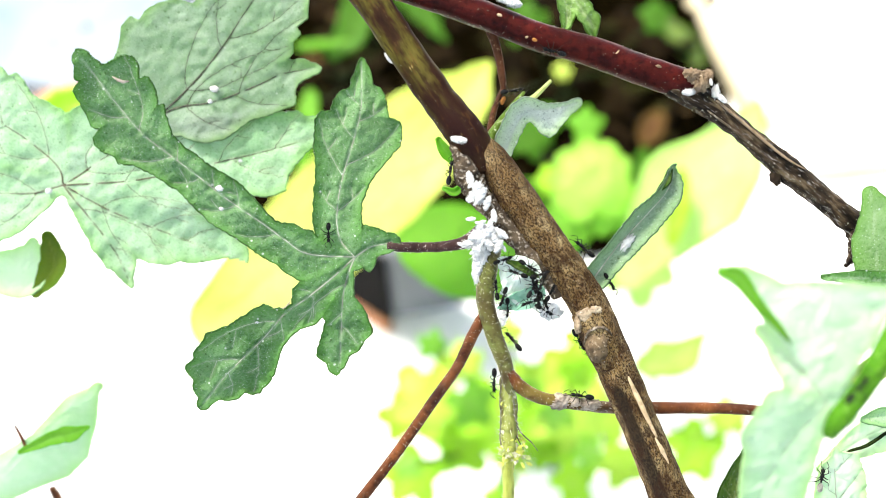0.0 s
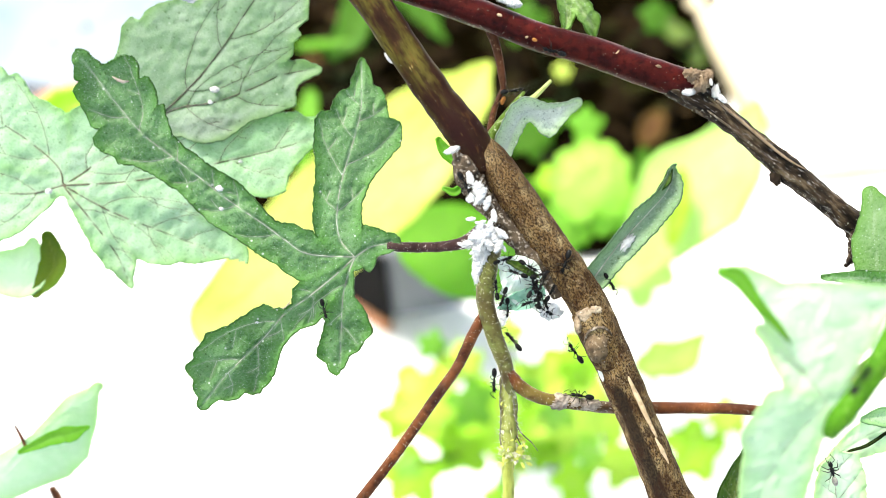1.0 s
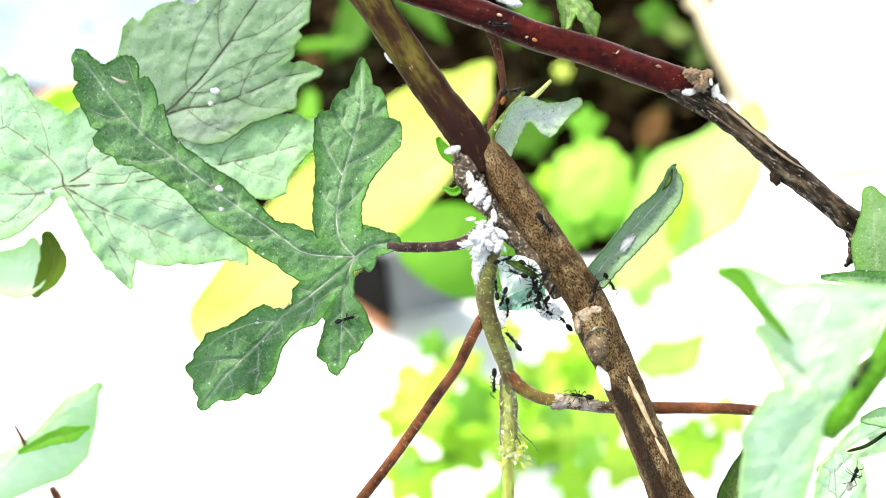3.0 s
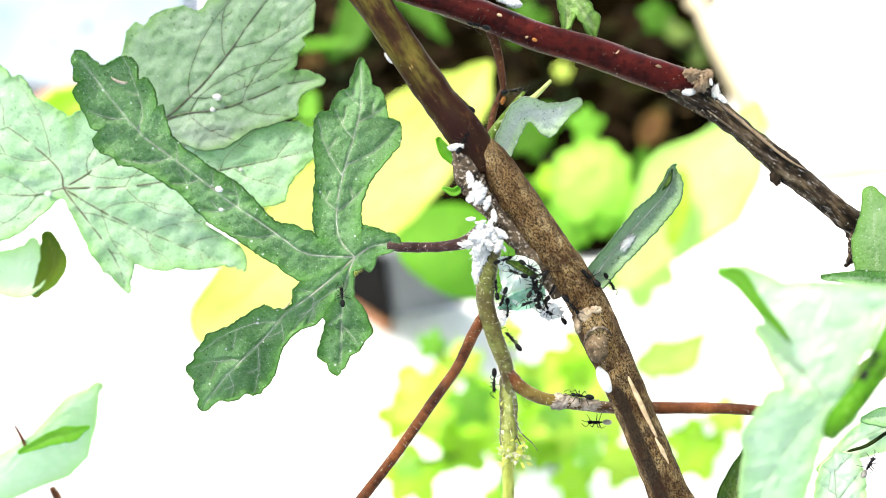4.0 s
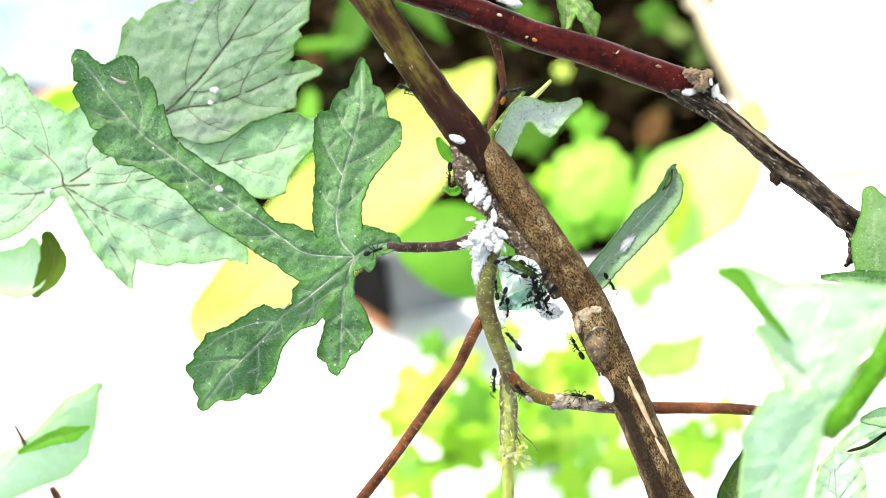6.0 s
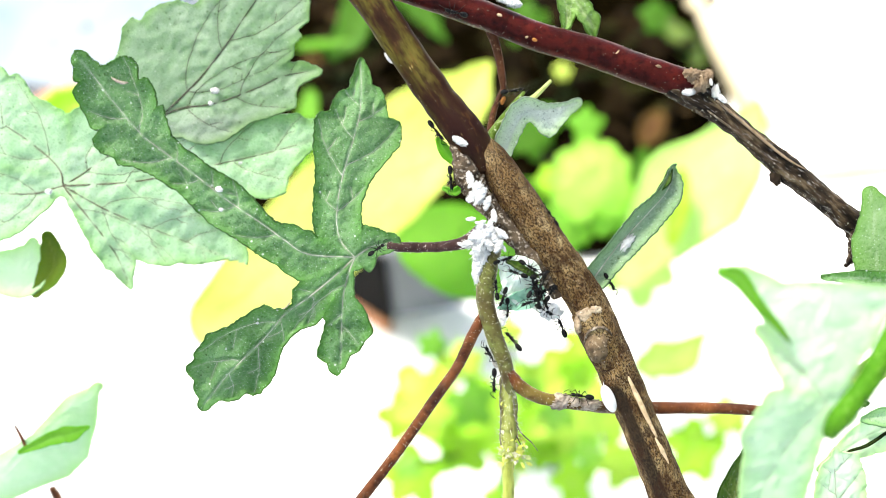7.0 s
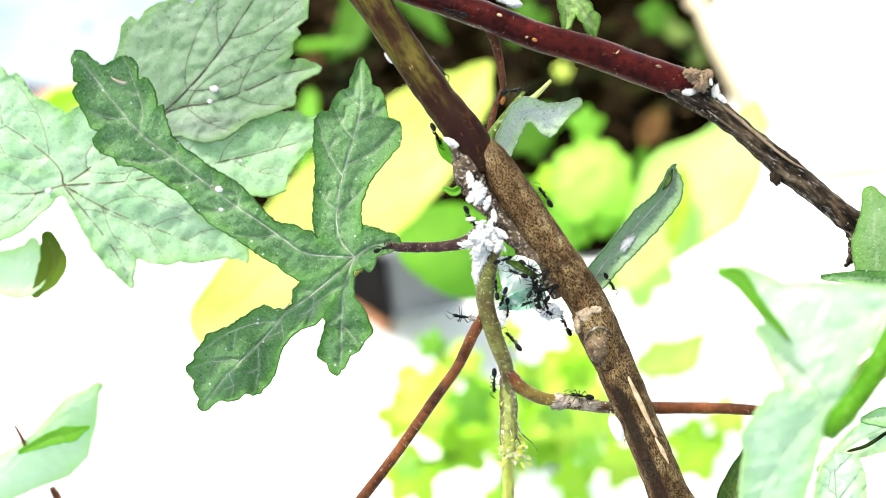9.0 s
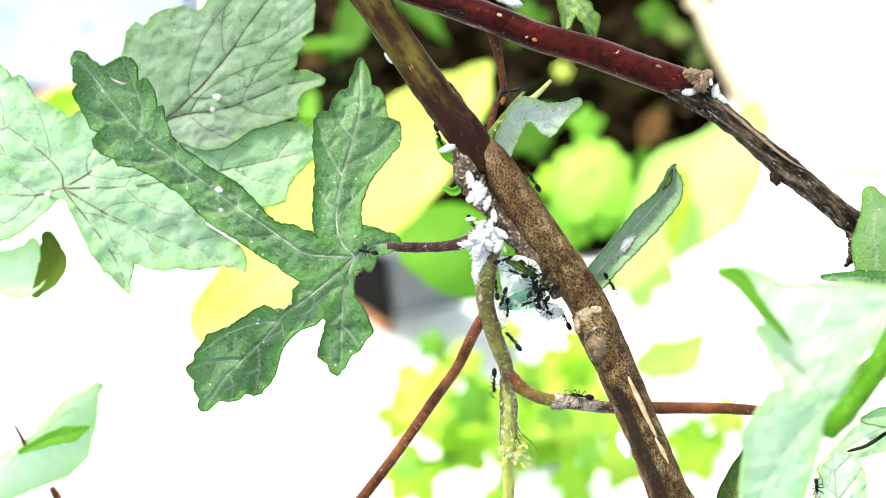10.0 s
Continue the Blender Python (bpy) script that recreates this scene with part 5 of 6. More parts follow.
# ---- low plants on the soil behind ----
def low_plant(name, label, base, leaves):
    """A low plant: leaves (lobes in the shrub's frame, material, size of mesh cell) on thin stalks from one root."""
    root = Vector(base)
    t = thing(name, root, label, "plant", "low plants on the soil")
    inv = TILT.inverted()
    r = inv @ root / MM
    for i, (lobes, mat, cell) in enumerate(leaves):
        leaf("leaf", lobes, mat, t, cell=cell, tooth=2.2, pitch=14, curl=0.1, pucker=1.2, seed=20 + i * 3 + len(name), thick=0.5, blend=6,
             vein_w=0.8, spacing=14)
        p = lobes[0][0][0]
        tube("stalk", [(*r, 1.5), ((r.x + p[0]) / 2, (r.y + p[1]) / 2 - 12, (r.z + p[2]) / 2 - 6, 1.3), (p[0], p[1], p[2] - 1, 1.0)], DARK_STALK, t, n=6, seg=8)
    return t


def palmate(cx, cy, w, r, turn, n=5, spread=300, droop=3):
    """Lobes of a rounded palmate leaf round a point of the frame."""
    out = []
    for i in range(n):
        a = radians(turn + spread * (i / (n - 1) - 0.5))
        d = Vector((math.cos(a), math.sin(a)))
        out.append(([(cx, cy, w), (cx + d.x * r * 0.5, cy + d.y * r * 0.5, w + 0.5), (cx + d.x * r, cy + d.y * r, w - droop)], [r * 0.36, r * 0.56, r * 0.48]))
    return out


low_plant("low_plant", "broad yellow-green leaves of a low plant in the sun", (-0.1007, 0.2984, 0.01), [
    ([([(-86.17, -27.26, -175), (-61.39, -6.27, -170), (-22.1, 29.96, -165), (2.16, 52.52, -170), (17.43, 71.75, -180)], [12.969, 19.021, 21.615, 14.266, 3.026])], LEAF_YELLOW, 3.0),
    ([([(27.64, -9.29, -200), (3.81, 0.24, -200), (-16.44, 3.81, -200)], [14.295, 19.06, 4.765])], LEAF_GRASS, 3.0)])
low_plant("low_plant", "round lobed pale green leaves of a low plant", (0.1357, 0.282, 0.01), [
    (palmate(74.6, 33.8, -262, 15.2, 100, 9), LEAF_SPRING, 2.5),
    (palmate(53.6, 35.1, -264, 5.8, 180), LEAF_LIME, 2.5),
    (palmate(76.4, 65.9, -285, 7.3, 90), LEAF_GRASS, 2.5),
    (palmate(95.1, 23.2, -292, 13.6, 20), LEAF_GRASS, 2.5),
    (palmate(104.1, -11.7, -285, 14.2, 200), LEAF_WAN, 2.5),
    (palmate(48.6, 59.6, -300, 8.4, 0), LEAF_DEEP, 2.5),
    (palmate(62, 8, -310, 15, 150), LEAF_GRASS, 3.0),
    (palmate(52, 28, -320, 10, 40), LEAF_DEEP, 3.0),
    ([blade([(84.8, -7.5, -230), (108.8, 23.8, -231.7), (127.7, 46.2, -233.3), (146.2, 65.7, -235)],
            [(8.9, 9.9), (32, 18.1), (41.9, 22), (50.7, 20.9), (66.1, 11.7), (83.9, 6.6), (94.4, 3.6)],
            [(2.2, 11.5), (30.7, 23.1), (47.8, 28.9), (71.3, 24.3), (88.2, 14.3), (95.6, 3.7)])], LEAF_WAN, 2.5),
    ([blade([(103.3, 4.1, -222), (105.3, 15.5, -222), (106.8, 28.2, -222), (107.3, 38.4, -222)],
            [(0, 3), (13.5, 4.9), (26.8, 3.7), (34, 0.5)], [(0, 3), (15, 5.7), (27.2, 3.9), (34, 0.5)])], LEAF_LIME, 2.0)])
low_plant("low_plant", "cluster of small bright green lobed leaves", (0.0552, 0.1034, 0.01), [
    (palmate(-7, -77.5, -275, 15.5, 60), LEAF_CREAM, 2.5),
    (palmate(28, -85.6, -272, 15.7, 120), LEAF_LIME, 2.5),
    (palmate(65.5, -85.2, -270, 16.6, 200), LEAF_CREAM, 2.5),
    (palmate(-15.4, -114.7, -265, 12, 20), LEAF_LIME, 2.5),
    (palmate(66.1, -118.4, -265, 9.3, 100), LEAF_LIME, 2.5),
    (palmate(27.2, -127.4, -262, 6.9, 300), LEAF_LIME, 2.5),
    (palmate(74.6, -50.2, -280, 9.2, 80), LEAF_LIME, 2.5),
    (palmate(34.9, -44.8, -285, 6.9, 10), LEAF_CREAM, 2.5),
    (palmate(10.4, -106.5, -295, 13.5, 310), LEAF_LIME, 3.0),
    (palmate(52.5, -76, -300, 13, 140), LEAF_CREAM, 3.0),
    (palmate(-22, -92, -298, 11, 250), LEAF_LIME, 3.0),
    (palmate(88, -92, -298, 12, 20), LEAF_CREAM, 3.0),
    (palmate(72, -66, -305, 13, 75), LEAF_LIME, 3.0),
    (palmate(11, -63, -302, 9, 170), LEAF_CREAM, 3.0),
    (palmate(40, -112, -300, 10, 215), LEAF_CREAM, 3.0),
    (palmate(50, -98, -296, 10, 275), LEAF_LIME, 3.0),
    (palmate(57, -112, -302, 9, 35), LEAF_LIME, 3.0),
    (palmate(98, -118, -300, 11, 330), LEAF_CREAM, 3.0),
    (palmate(-5.1, -45.2, -240, 5.8, 150), LEAF_GRASS, 2.0),
    (palmate(13.5, -72.5, -236, 8.9, 240), LEAF_GRASS, 2.0),
    (palmate(53.5, -78.2, -238, 6.5, 330), LEAF_SPRING, 2.0),
    (palmate(-16.5, -101.4, -238, 6.1, 30), LEAF_SPRING, 2.0),
    (palmate(40.2, -66.3, -238, 5.4, 300), LEAF_SPRING, 2.0),
    (palmate(68.5, -96.1, -240, 6.5, 260), LEAF_SPRING, 2.0),
    (palmate(31, -109.5, -240, 4.3, 60), LEAF_GRASS, 2.0),
    (palmate(64.8, -60.3, -242, 5.5, 90), LEAF_LIME, 2.0)])
low_plant("low_plant", "lime green leaves beside the stem", (0.1623, 0.0881, 0.01), [
    ([blade([(95.3, -54.4, -230), (107, -48.7, -230), (120.8, -38.8, -230)],
            [(2.1, 7.6), (5.8, 11.6), (17.9, 4.7), (28.6, 1.6)], [(0.3, 5.3), (9.4, 9.7), (18.5, 10.1), (28.3, 2)])], LEAF_SPRING, 2.5),
    (palmate(124.3, -100, -255, 11.7, 300), LEAF_LIME, 2.5),
    (palmate(142.9, -84.4, -260, 8.4, 30), LEAF_CREAM, 2.5)])
low_plant("low_plant", "grass green leaves at the far side of the soil", (-0.0803, 0.4066, 0.01), [
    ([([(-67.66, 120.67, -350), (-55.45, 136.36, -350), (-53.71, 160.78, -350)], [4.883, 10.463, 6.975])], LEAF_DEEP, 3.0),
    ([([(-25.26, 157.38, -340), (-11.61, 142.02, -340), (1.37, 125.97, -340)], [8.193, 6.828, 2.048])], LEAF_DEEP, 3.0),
    ([([(-87.65, 123.88, -345), (-72.12, 125.26, -345), (-54.87, 127.33, -345)], [2.416, 2.761, 1.38])], LEAF_GRASS, 3.0),
    ([([(-78.16, 90.52, -330), (-79.83, 77.16, -330), (-83.17, 40.42, -330)], [4.008, 6.012, 3.34])], LEAF_GRASS, 3.0),
])
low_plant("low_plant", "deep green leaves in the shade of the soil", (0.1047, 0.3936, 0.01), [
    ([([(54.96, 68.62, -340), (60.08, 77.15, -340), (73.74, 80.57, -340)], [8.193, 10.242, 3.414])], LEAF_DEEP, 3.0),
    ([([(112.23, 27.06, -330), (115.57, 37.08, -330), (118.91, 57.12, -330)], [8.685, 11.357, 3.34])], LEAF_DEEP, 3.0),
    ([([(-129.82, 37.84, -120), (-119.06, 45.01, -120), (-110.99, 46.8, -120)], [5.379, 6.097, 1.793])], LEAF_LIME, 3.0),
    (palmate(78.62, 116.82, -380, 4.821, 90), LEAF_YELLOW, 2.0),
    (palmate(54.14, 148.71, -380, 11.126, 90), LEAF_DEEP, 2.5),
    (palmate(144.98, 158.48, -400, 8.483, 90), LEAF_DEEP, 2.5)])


# dry leaves lying on the soil
def fallen_leaf(lobes, material, label, place):
    t = thing("fallen_leaf", place, label, "leaf", "fallen leaves on the soil")
    leaf("blade", lobes, material, t, cell=2.0, tooth=1.5, pitch=9, curl=0.2, pucker=1.5, seed=41, thick=0.5, blend=5, vein_w=0.8, spacing=9)


fallen_leaf([([(173.53, 107.55, -490), (166.3, 97.16, -490), (159.97, 85.41, -490)], [3.615, 10.845, 4.067])], DRY_LEAF,
            "dry orange-brown leaf fallen on the soil", (0.1616, 0.3208, 0.016))
fallen_leaf([([(-112.91, 163.14, -526), (-109.08, 154.53, -526), (-102.38, 144.96, -526)], [3.827, 8.133, 3.827])], DRY_LEAF,
            "dry tan leaf fallen on the soil", (-0.1026, 0.3894, 0.016))
fallen_leaf([([(197.04, 197.04, -552), (212.23, 177.76, -545), (221.18, 155.7, -535)], [6.842, 10.752, 4.887])], LEAF_OLIVE,
            "dull olive leaf fallen on the soil", (0.2205, 0.401, 0.016))


# ---- insects ----
def frame_of(p, heading, roll=0.0, pitch=0.0):
    """Pose of an insect: place in the shrub's frame (mm), heading in degrees from x, roll about its length (0: its back to the lens)."""
    turn = Matrix.Rotation(radians(heading), 4, "Z") @ Matrix.Rotation(radians(-pitch), 4, "Y") @ Matrix.Rotation(radians(roll), 4, "X")
    return Matrix.Translation(at(p)) @ (TILT.to_3x3().to_4x4() @ turn)


AXES = [spline(rows, 6)[:, :2] for rows in (STEM_ROWS[:-2], SHOOT_ROWS[2:], SIDE_ROWS, TWIG_ROWS, STALK_ROWS)]


def outward(p, heading, roll):
    """The roll that turns the feet of an insect on the flank of a stem towards that stem."""
    off = min((np.array(p[:2]) - q for axis in AXES for q in axis), key=np.linalg.norm)
    if not 30 <= abs(roll) <= 150 or np.linalg.norm(off) > 6:
        return roll
    h = radians(heading)
    return abs(roll) if off[0] * math.sin(h) - off[1] * math.cos(h) >= 0 else -abs(roll)


def ant_frame(p, heading, roll=0.0, pitch=0.0):
    """Pose of an ant whose thorax is at p."""
    return frame_of(p, heading, roll, pitch) @ Matrix.Translation((0, 0, -0.7 * MM))


def local(name, pieces, material, parent, origin=(0, 0, 0), label=""):
    v, f = joined(pieces)
    ob = part(name, (v - np.array(origin)) * MM, f, material, None, label, origin=(0, 0, 0))
    ob.parent = parent
    ob.location = Vector(origin) * MM
    return ob


def limb(points, r0, r1, seg=6):
    n = len(points)
    rows = [(*p, r0 + (r1 - r0) * i / (n - 1)) for i, p in enumerate(points)]
    v, f, _ = tube_mesh(rows, n=3, seg=seg)
    return v, f


def loft(profile, seg=16, flat=0.92):
    """A body along x from rows of (x, z, radius)."""
    verts, faces = [], []
    for x, z, r in profile:
        for j in range(seg):
            a = 2 * math.pi * j / seg
            verts.append((x, math.cos(a) * r, z + math.sin(a) * r * flat))
    for i in range(len(profile) - 1):
        for j in range(seg):
            k = (j + 1) % seg
            faces.append((i * seg + j, (i + 1) * seg + j, (i + 1) * seg + k, i * seg + k))
    faces.append(tuple(range(seg)))
    faces.append(tuple(range((len(profile) - 1) * seg, len(profile) * seg))[::-1])
    return np.array(verts), faces


def ringed(x0, x1, z, r, n, depth, power=0.5, sub=5):
    """Rows for loft(): an oval body with n rings."""
    rows = []
    for i in range(n * sub + 1):
        u = i / (n * sub)
        q = max(0.0, 1 - (2 * u - 1) ** 2) ** power
        k = 1 - depth * (abs(math.cos(math.pi * u * n)) ** 6)
        rows.append((x0 + (x1 - x0) * u, z, max(0.01, r * q * k)))
    return rows


def make_ant(gaster=ANT_BLACK, label="black ant with long legs and elbowed antennae"):
    """An ant 4 mm long, its head along x."""
    a = thing("ant", (0, 0, 0), label, "ant", "ants on the shrub")
    local("head", [ball_mesh((1.35, 0, 0.62), (0.42, 0.34, 0.29), 14, 10)], ANT_BLACK, a)
    local("thorax", [loft([(1.02, 0.66, 0.05), (0.92, 0.67, 0.2), (0.68, 0.69, 0.31), (0.42, 0.67, 0.27), (0.28, 0.63, 0.21), (0.1, 0.62, 0.26), (-0.1, 0.61, 0.22),
                           (-0.26, 0.59, 0.10), (-0.36, 0.62, 0.17), (-0.44, 0.62, 0.15), (-0.52, 0.6, 0.07), (-0.6, 0.6, 0.05)][::-1])], ANT_BLACK, a)
    local("gaster", [loft(ringed(-2.05, -0.55, 0.6, 0.47, 5, 0.12))], gaster, a)
    for s in (1, -1):
        local("mandible", [limb([(1.70, 0.14 * s, 0.5), (1.88, 0.12 * s, 0.46), (1.98, 0.02 * s, 0.44)], 0.07, 0.02)], ANT_LEG, a, (1.70, 0.14 * s, 0.5))
        local("antenna", [limb([(1.66, 0.18 * s, 0.72), (1.95, 0.5 * s, 1.0), (2.2, 0.62 * s, 1.02)], 0.05, 0.045),
                          limb([(2.2, 0.62 * s, 1.02), (2.55, 0.55 * s, 0.75), (2.85, 0.42 * s, 0.45)], 0.045, 0.055)], ANT_LEG, a, (1.66, 0.18 * s, 0.72))
        for x, fx, tx in ((0.75, 1.05, 1.5), (0.4, 0.4, 0.42), (0.05, -0.5, -1.1)):
            hip = (x, 0.16 * s, 0.5)
            local("leg", [limb([hip, ((x + fx) / 2, 0.5 * s, 0.88), (fx, 0.82 * s, 1.02)], 0.09, 0.065),
                          limb([(fx, 0.82 * s, 1.02), ((fx + tx) / 2, 1.05 * s, 0.5), (tx, 1.22 * s, 0.06)], 0.06, 0.04),
                          limb([(tx, 1.22 * s, 0.06), (tx * 1.1 + 0.05, 1.4 * s, 0.02)], 0.035, 0.02)], ANT_LEG, a, hip)
    return a


def make_smooth_bug(long=2.6):
    m = thing("mealybug", (0, 0, 0), "smooth white oval mealybug crawling down the stem", "mealybug", "mealybugs on the stem")
    local("body", [loft(ringed(-long / 2, long / 2, 0.22, 0.6, 9, 0.03), 22, 0.7)], WAX, m)
    local("tail_filament", [limb([(-1.25, 0, 0.15), (-1.6, 0.05, 0.1)], 0.06, 0.02)], WAX, m)
    return m


def make_mealybug(long=2.6, label="white waxy mealybug with a ringed oval body"):
    m = thing("mealybug", (0, 0, 0), label, "mealybug", "mealybugs on the stem")
    v, f = loft(ringed(-long / 2, long / 2, 0.22, 0.55, 7, 0.16), 18, 0.6)
    v = v + np.array([[0.22 * noise.noise(Vector(p * 2.2 + q)) for q in (0, 7, 13)] for p in v])
    local("body", [(v, f)], WAX, m)
    rng = random.Random(3)
    tufts = []
    for i in range(26):
        a = 2 * math.pi * i / 26 + rng.uniform(-0.08, 0.08)
        x, y = math.cos(a) * long / 2, math.sin(a) * 0.58
        k = rng.uniform(1.0, 1.16)
        tufts.append(limb([(x * 0.85, y * 0.85, 0.2), (x * k, y * k * 1.1, 0.08)], 0.09, 0.02, 5))
    tagged(local("wax_fringe", tufts, WAX, m), kind="stuff")
    return m


ANT = make_ant()
BANDED = make_ant(ANT_STRIPE, "black ant with a pale banded gaster")
BUG = make_mealybug()

# ants that keep their place: place, heading, roll, pitch
RESTING = [((10.73, -15.06, 1), 130, -80, 0), ((8.75, -21.01, 1), 270, 75, 0), ((22, -23.9, 1), 172, 60, 0),
           ((11.3, 26.62, -3.4), 10, 60, 0), ((11.5, -3.95, 4.2), 160, 20, 0), ((14.16, -6.25, 4), 60, -30, 0), ((15.58, -5.16, 4.6), 250, 30, 10),
           ((15.36, -8.21, 3.6), 300, -40, 0), ((8.9, -6.32, 2.6), 95, -70, 0), ((9.31, -1.33, 3), 20, 50, 0), ((13.24, -2.54, 4.4), 330, 10, 0),
           ((13.79, -8.58, 3.4), 200, 40, 0), ((13.8, -5.4, 4.4), 110, 25, 15), ((15.2, -4.2, 4.3), 20, -35, 0), ((14.8, -7.3, 4.0), 280, 15, 0),
           ((16.4, -6.6, 4.2), 65, 40, 10), ((15.9, -9.3, 3.4), 330, 30, 0), ((9.0, -7.4, 2.6), 250, -70, 0), ((26.36, -5.55, 0), 300, 80, 0), ((9.78, -9.33, 1.6), 270, -60, 0)]
RESTING = [(p, h, outward(p, h, r), q) if p[2] < 2 else (p, h, r, q) for p, h, r, q in RESTING]
ANT.matrix_basis = frame_of(*RESTING[0])
ANT.scale = BANDED.scale = (1.02, 1.02, 1.02)
for i, place in enumerate(RESTING[1:]):
    small = 1.0 if i < 3 else 0.84
    copy_thing(ANT, frame_of(*place)).scale = (small, small, small)

# mealybugs that keep their place: place, heading, size
SITTING = [((4.24, 10.87, 3.4), 105, 1.0),
           ((6, 8.47, 3.6), 60, 1.0),
           ((6.87, 7.14, 3.8), 70, 0.9),
           ((5.38, 9.36, 3.6), 120, 0.8),
           ((7.92, 5.19, 3.9), 100, 0.8),
           ((5.83, 3.18, 3.4), 80, 1.0),
           ((6.88, 2.56, 3.6), 40, 1.1),
           ((5.14, 2.04, 3.2), 20, 1.0),
           ((6.54, 1.15, 3.4), 150, 1.1),
           ((8.12, 1.5, 3.6), 110, 0.9),
           ((9.15, 2.37, 4), 140, 0.9),
           ((8.63, 0.44, 3.8), 60, 0.9),
           ((5.68, 0.09, 3), 10, 0.9),
           ((5.55, -2.6, 1.8), 85, 1.2),
           ((5.48, -4.4, 1.4), 80, 0.8)]
SITTING += [((7.4, 4.14, 3.8), 60, 0.7),
            ((9.57, -11.11, 0.8), 80, 1.0),
            ((-8.66, 30.83, -0.4), 307, 0.8),
            ((38.9, 24.97, 0.6), 150, 0.5),
            ((44.58, 24.19, 0.4), 318, 0.8),
            ((42.67, 26.56, 1.2), 100, 0.45),
            ((16.44, -9.19, 3.4), 20, 1.2),
            ((10.96, 39.48, 0.5), 160, 1.3),
            ((9.14, 40.11, 0.5), 160, 1.0)]
BUG.matrix_basis = frame_of(*SITTING[0][:2])
rng = random.Random(11)
for _ in range(22):
    u = rng.random()
    q = Vector((4.78, 9.39, 3.2)).lerp(Vector((7.44, 0.09, 3.2)), u) + Vector((rng.gauss(0, 0.5 + 0.6 * u), rng.gauss(0, 0.6), rng.uniform(-0.3, 0.6)))
    SITTING.append((tuple(q), rng.uniform(0, 360), rng.uniform(0.35, 0.75)))
for p, h, k in SITTING[1:]:
    copy_thing(BUG, frame_of(p, h)).scale = (k, k, k)

# wax wool between the mealybugs
for c, r in (((6.76, 2.05, 2.6), (2.0, 1.6, 0.9)), ((5.89, -0.36, 2.2), (1.2, 1.8, 0.8)), ((5.58, -3.33, 1.2), (0.8, 2.0, 0.8)), ((5.51, 8.8, 2.8), (0.9, 1.6, 0.6)),
             ((4.84, 0.81, 1.8), (1.8, 0.7, 0.7)), ((17.05, -9.91, 2.2), (1.6, 1.2, 1.0)), ((43.89, 25.31, -0.2), (0.5, 0.9, 0.6)), ((39.48, 25.14, 0.2), (0.9, 0.45, 0.5))):
    v, f = ball_mesh(c, r, 28, 20, None, 0.75, 0.45)
    wool = part("wax_wool", world_of(v), f, WAX, shrub, "white cottony wax on the bark")
    threads = []
    for _ in range(70):
        a, b, k = rng.uniform(0, 6.3), rng.uniform(-0.2, 1.2), rng.uniform(1.05, 1.55)
        d = np.array([math.cos(a) * math.cos(b) * r[0], math.sin(a) * math.cos(b) * r[1], math.sin(b) * r[2]])
        threads.append(limb([np.array(c) + d * 0.8, np.array(c) + d * k + np.array([rng.gauss(0, 0.15), rng.gauss(0, 0.15), 0])], rng.uniform(0.06, 0.14), 0.015, 5))
    v, f = joined(threads)
    tagged(part("wax_threads", world_of(v), f, WAX, wool), kind="stuff")

# crumpled mint leaflets under the stem
for lobes, mat, n in (([blade([(9.7, -2.6, 1.2), (11.7, -4.4, 2.4), (13.1, -6.6, 1.8)], [(0, 1.5), (0.6, 2.6), (2.7, 3.7), (4.7, 3.4), (5.4, 1.7)],
                              [(0, 1), (0.6, 1.8), (3.6, 3.8), (5.4, 2.6), (5.5, 0.8)], (-0.3, -0.5))], BUD, 51),
                      ([blade([(10.2, -1.9, 2.6), (12.2, -3.0, 3.2), (14.8, -4.2, 2.6)], [(0, 0.3), (1.5, 0.7), (4, 0.4), (5, 0.2)], [(0, 0.3), (2, 0.4), (4, 0.5), (5, 0.3)])], LEAF_OLIVE, 52),
                      ([blade([(14.9, -7.1, 1.4), (12.2, -8.5, 1.6), (9.2, -9.5, 1)], [(0.2, 1.4), (2.2, 1.5), (4.7, 0.8), (6.1, 0.2)],
                              [(0, 1.4), (2.7, 1.8), (5.4, 1.4), (6.2, 0.6)], (-0.4, 0.2))], BUD_GREEN, 53),
                      ([blade([(14.5, -8.9, 1.4), (16.2, -9.8, 2), (17.8, -10, 1.6)], [(0, 1), (2.1, 1.3), (3.5, 0.7)], [(0, 0.6), (1.1, 0.6), (2.4, 1), (3.5, 0.7)])], BUD, 54),
                      ([blade([(8.6, 1.6, 1.2), (6.2, 1.6, 1.6), (3.6, 0.9, 1.2)], [(0, 0.6), (2.5, 0.7), (5, 0.2)], [(0, 0.8), (1.5, 1.6), (3.5, 1.3), (5, 0.2)])], LEAF_SILVER, 55)):
    leaf("leaflet", lobes, mat, shrub, "crumpled mint leaflet dusted with wax", cell=0.12, curl=0.25, pucker=0.9, seed=n, thick=0.15, quilt=0.5, vein_w=0.12, spacing=0.9)
v, f = joined([ball_mesh((18.7, -24.3, 1.0), (1.7, 1.2, 1.0), 40, 28, None, 0.5, 0.6), ball_mesh((20.8, -24.5, 0.8), (1.5, 0.8, 0.9), 32, 22, None, 0.6, 0.6),
               ball_mesh((23.2, -24.9, 0.5), (1.9, 0.85, 1.0), 36, 24, None, 0.6, 0.55)])
tagged(part("shed_skin", world_of(v), f, HUSK, None, "papery brown shed insect skin on a leaf stalk"), category="insect skin")


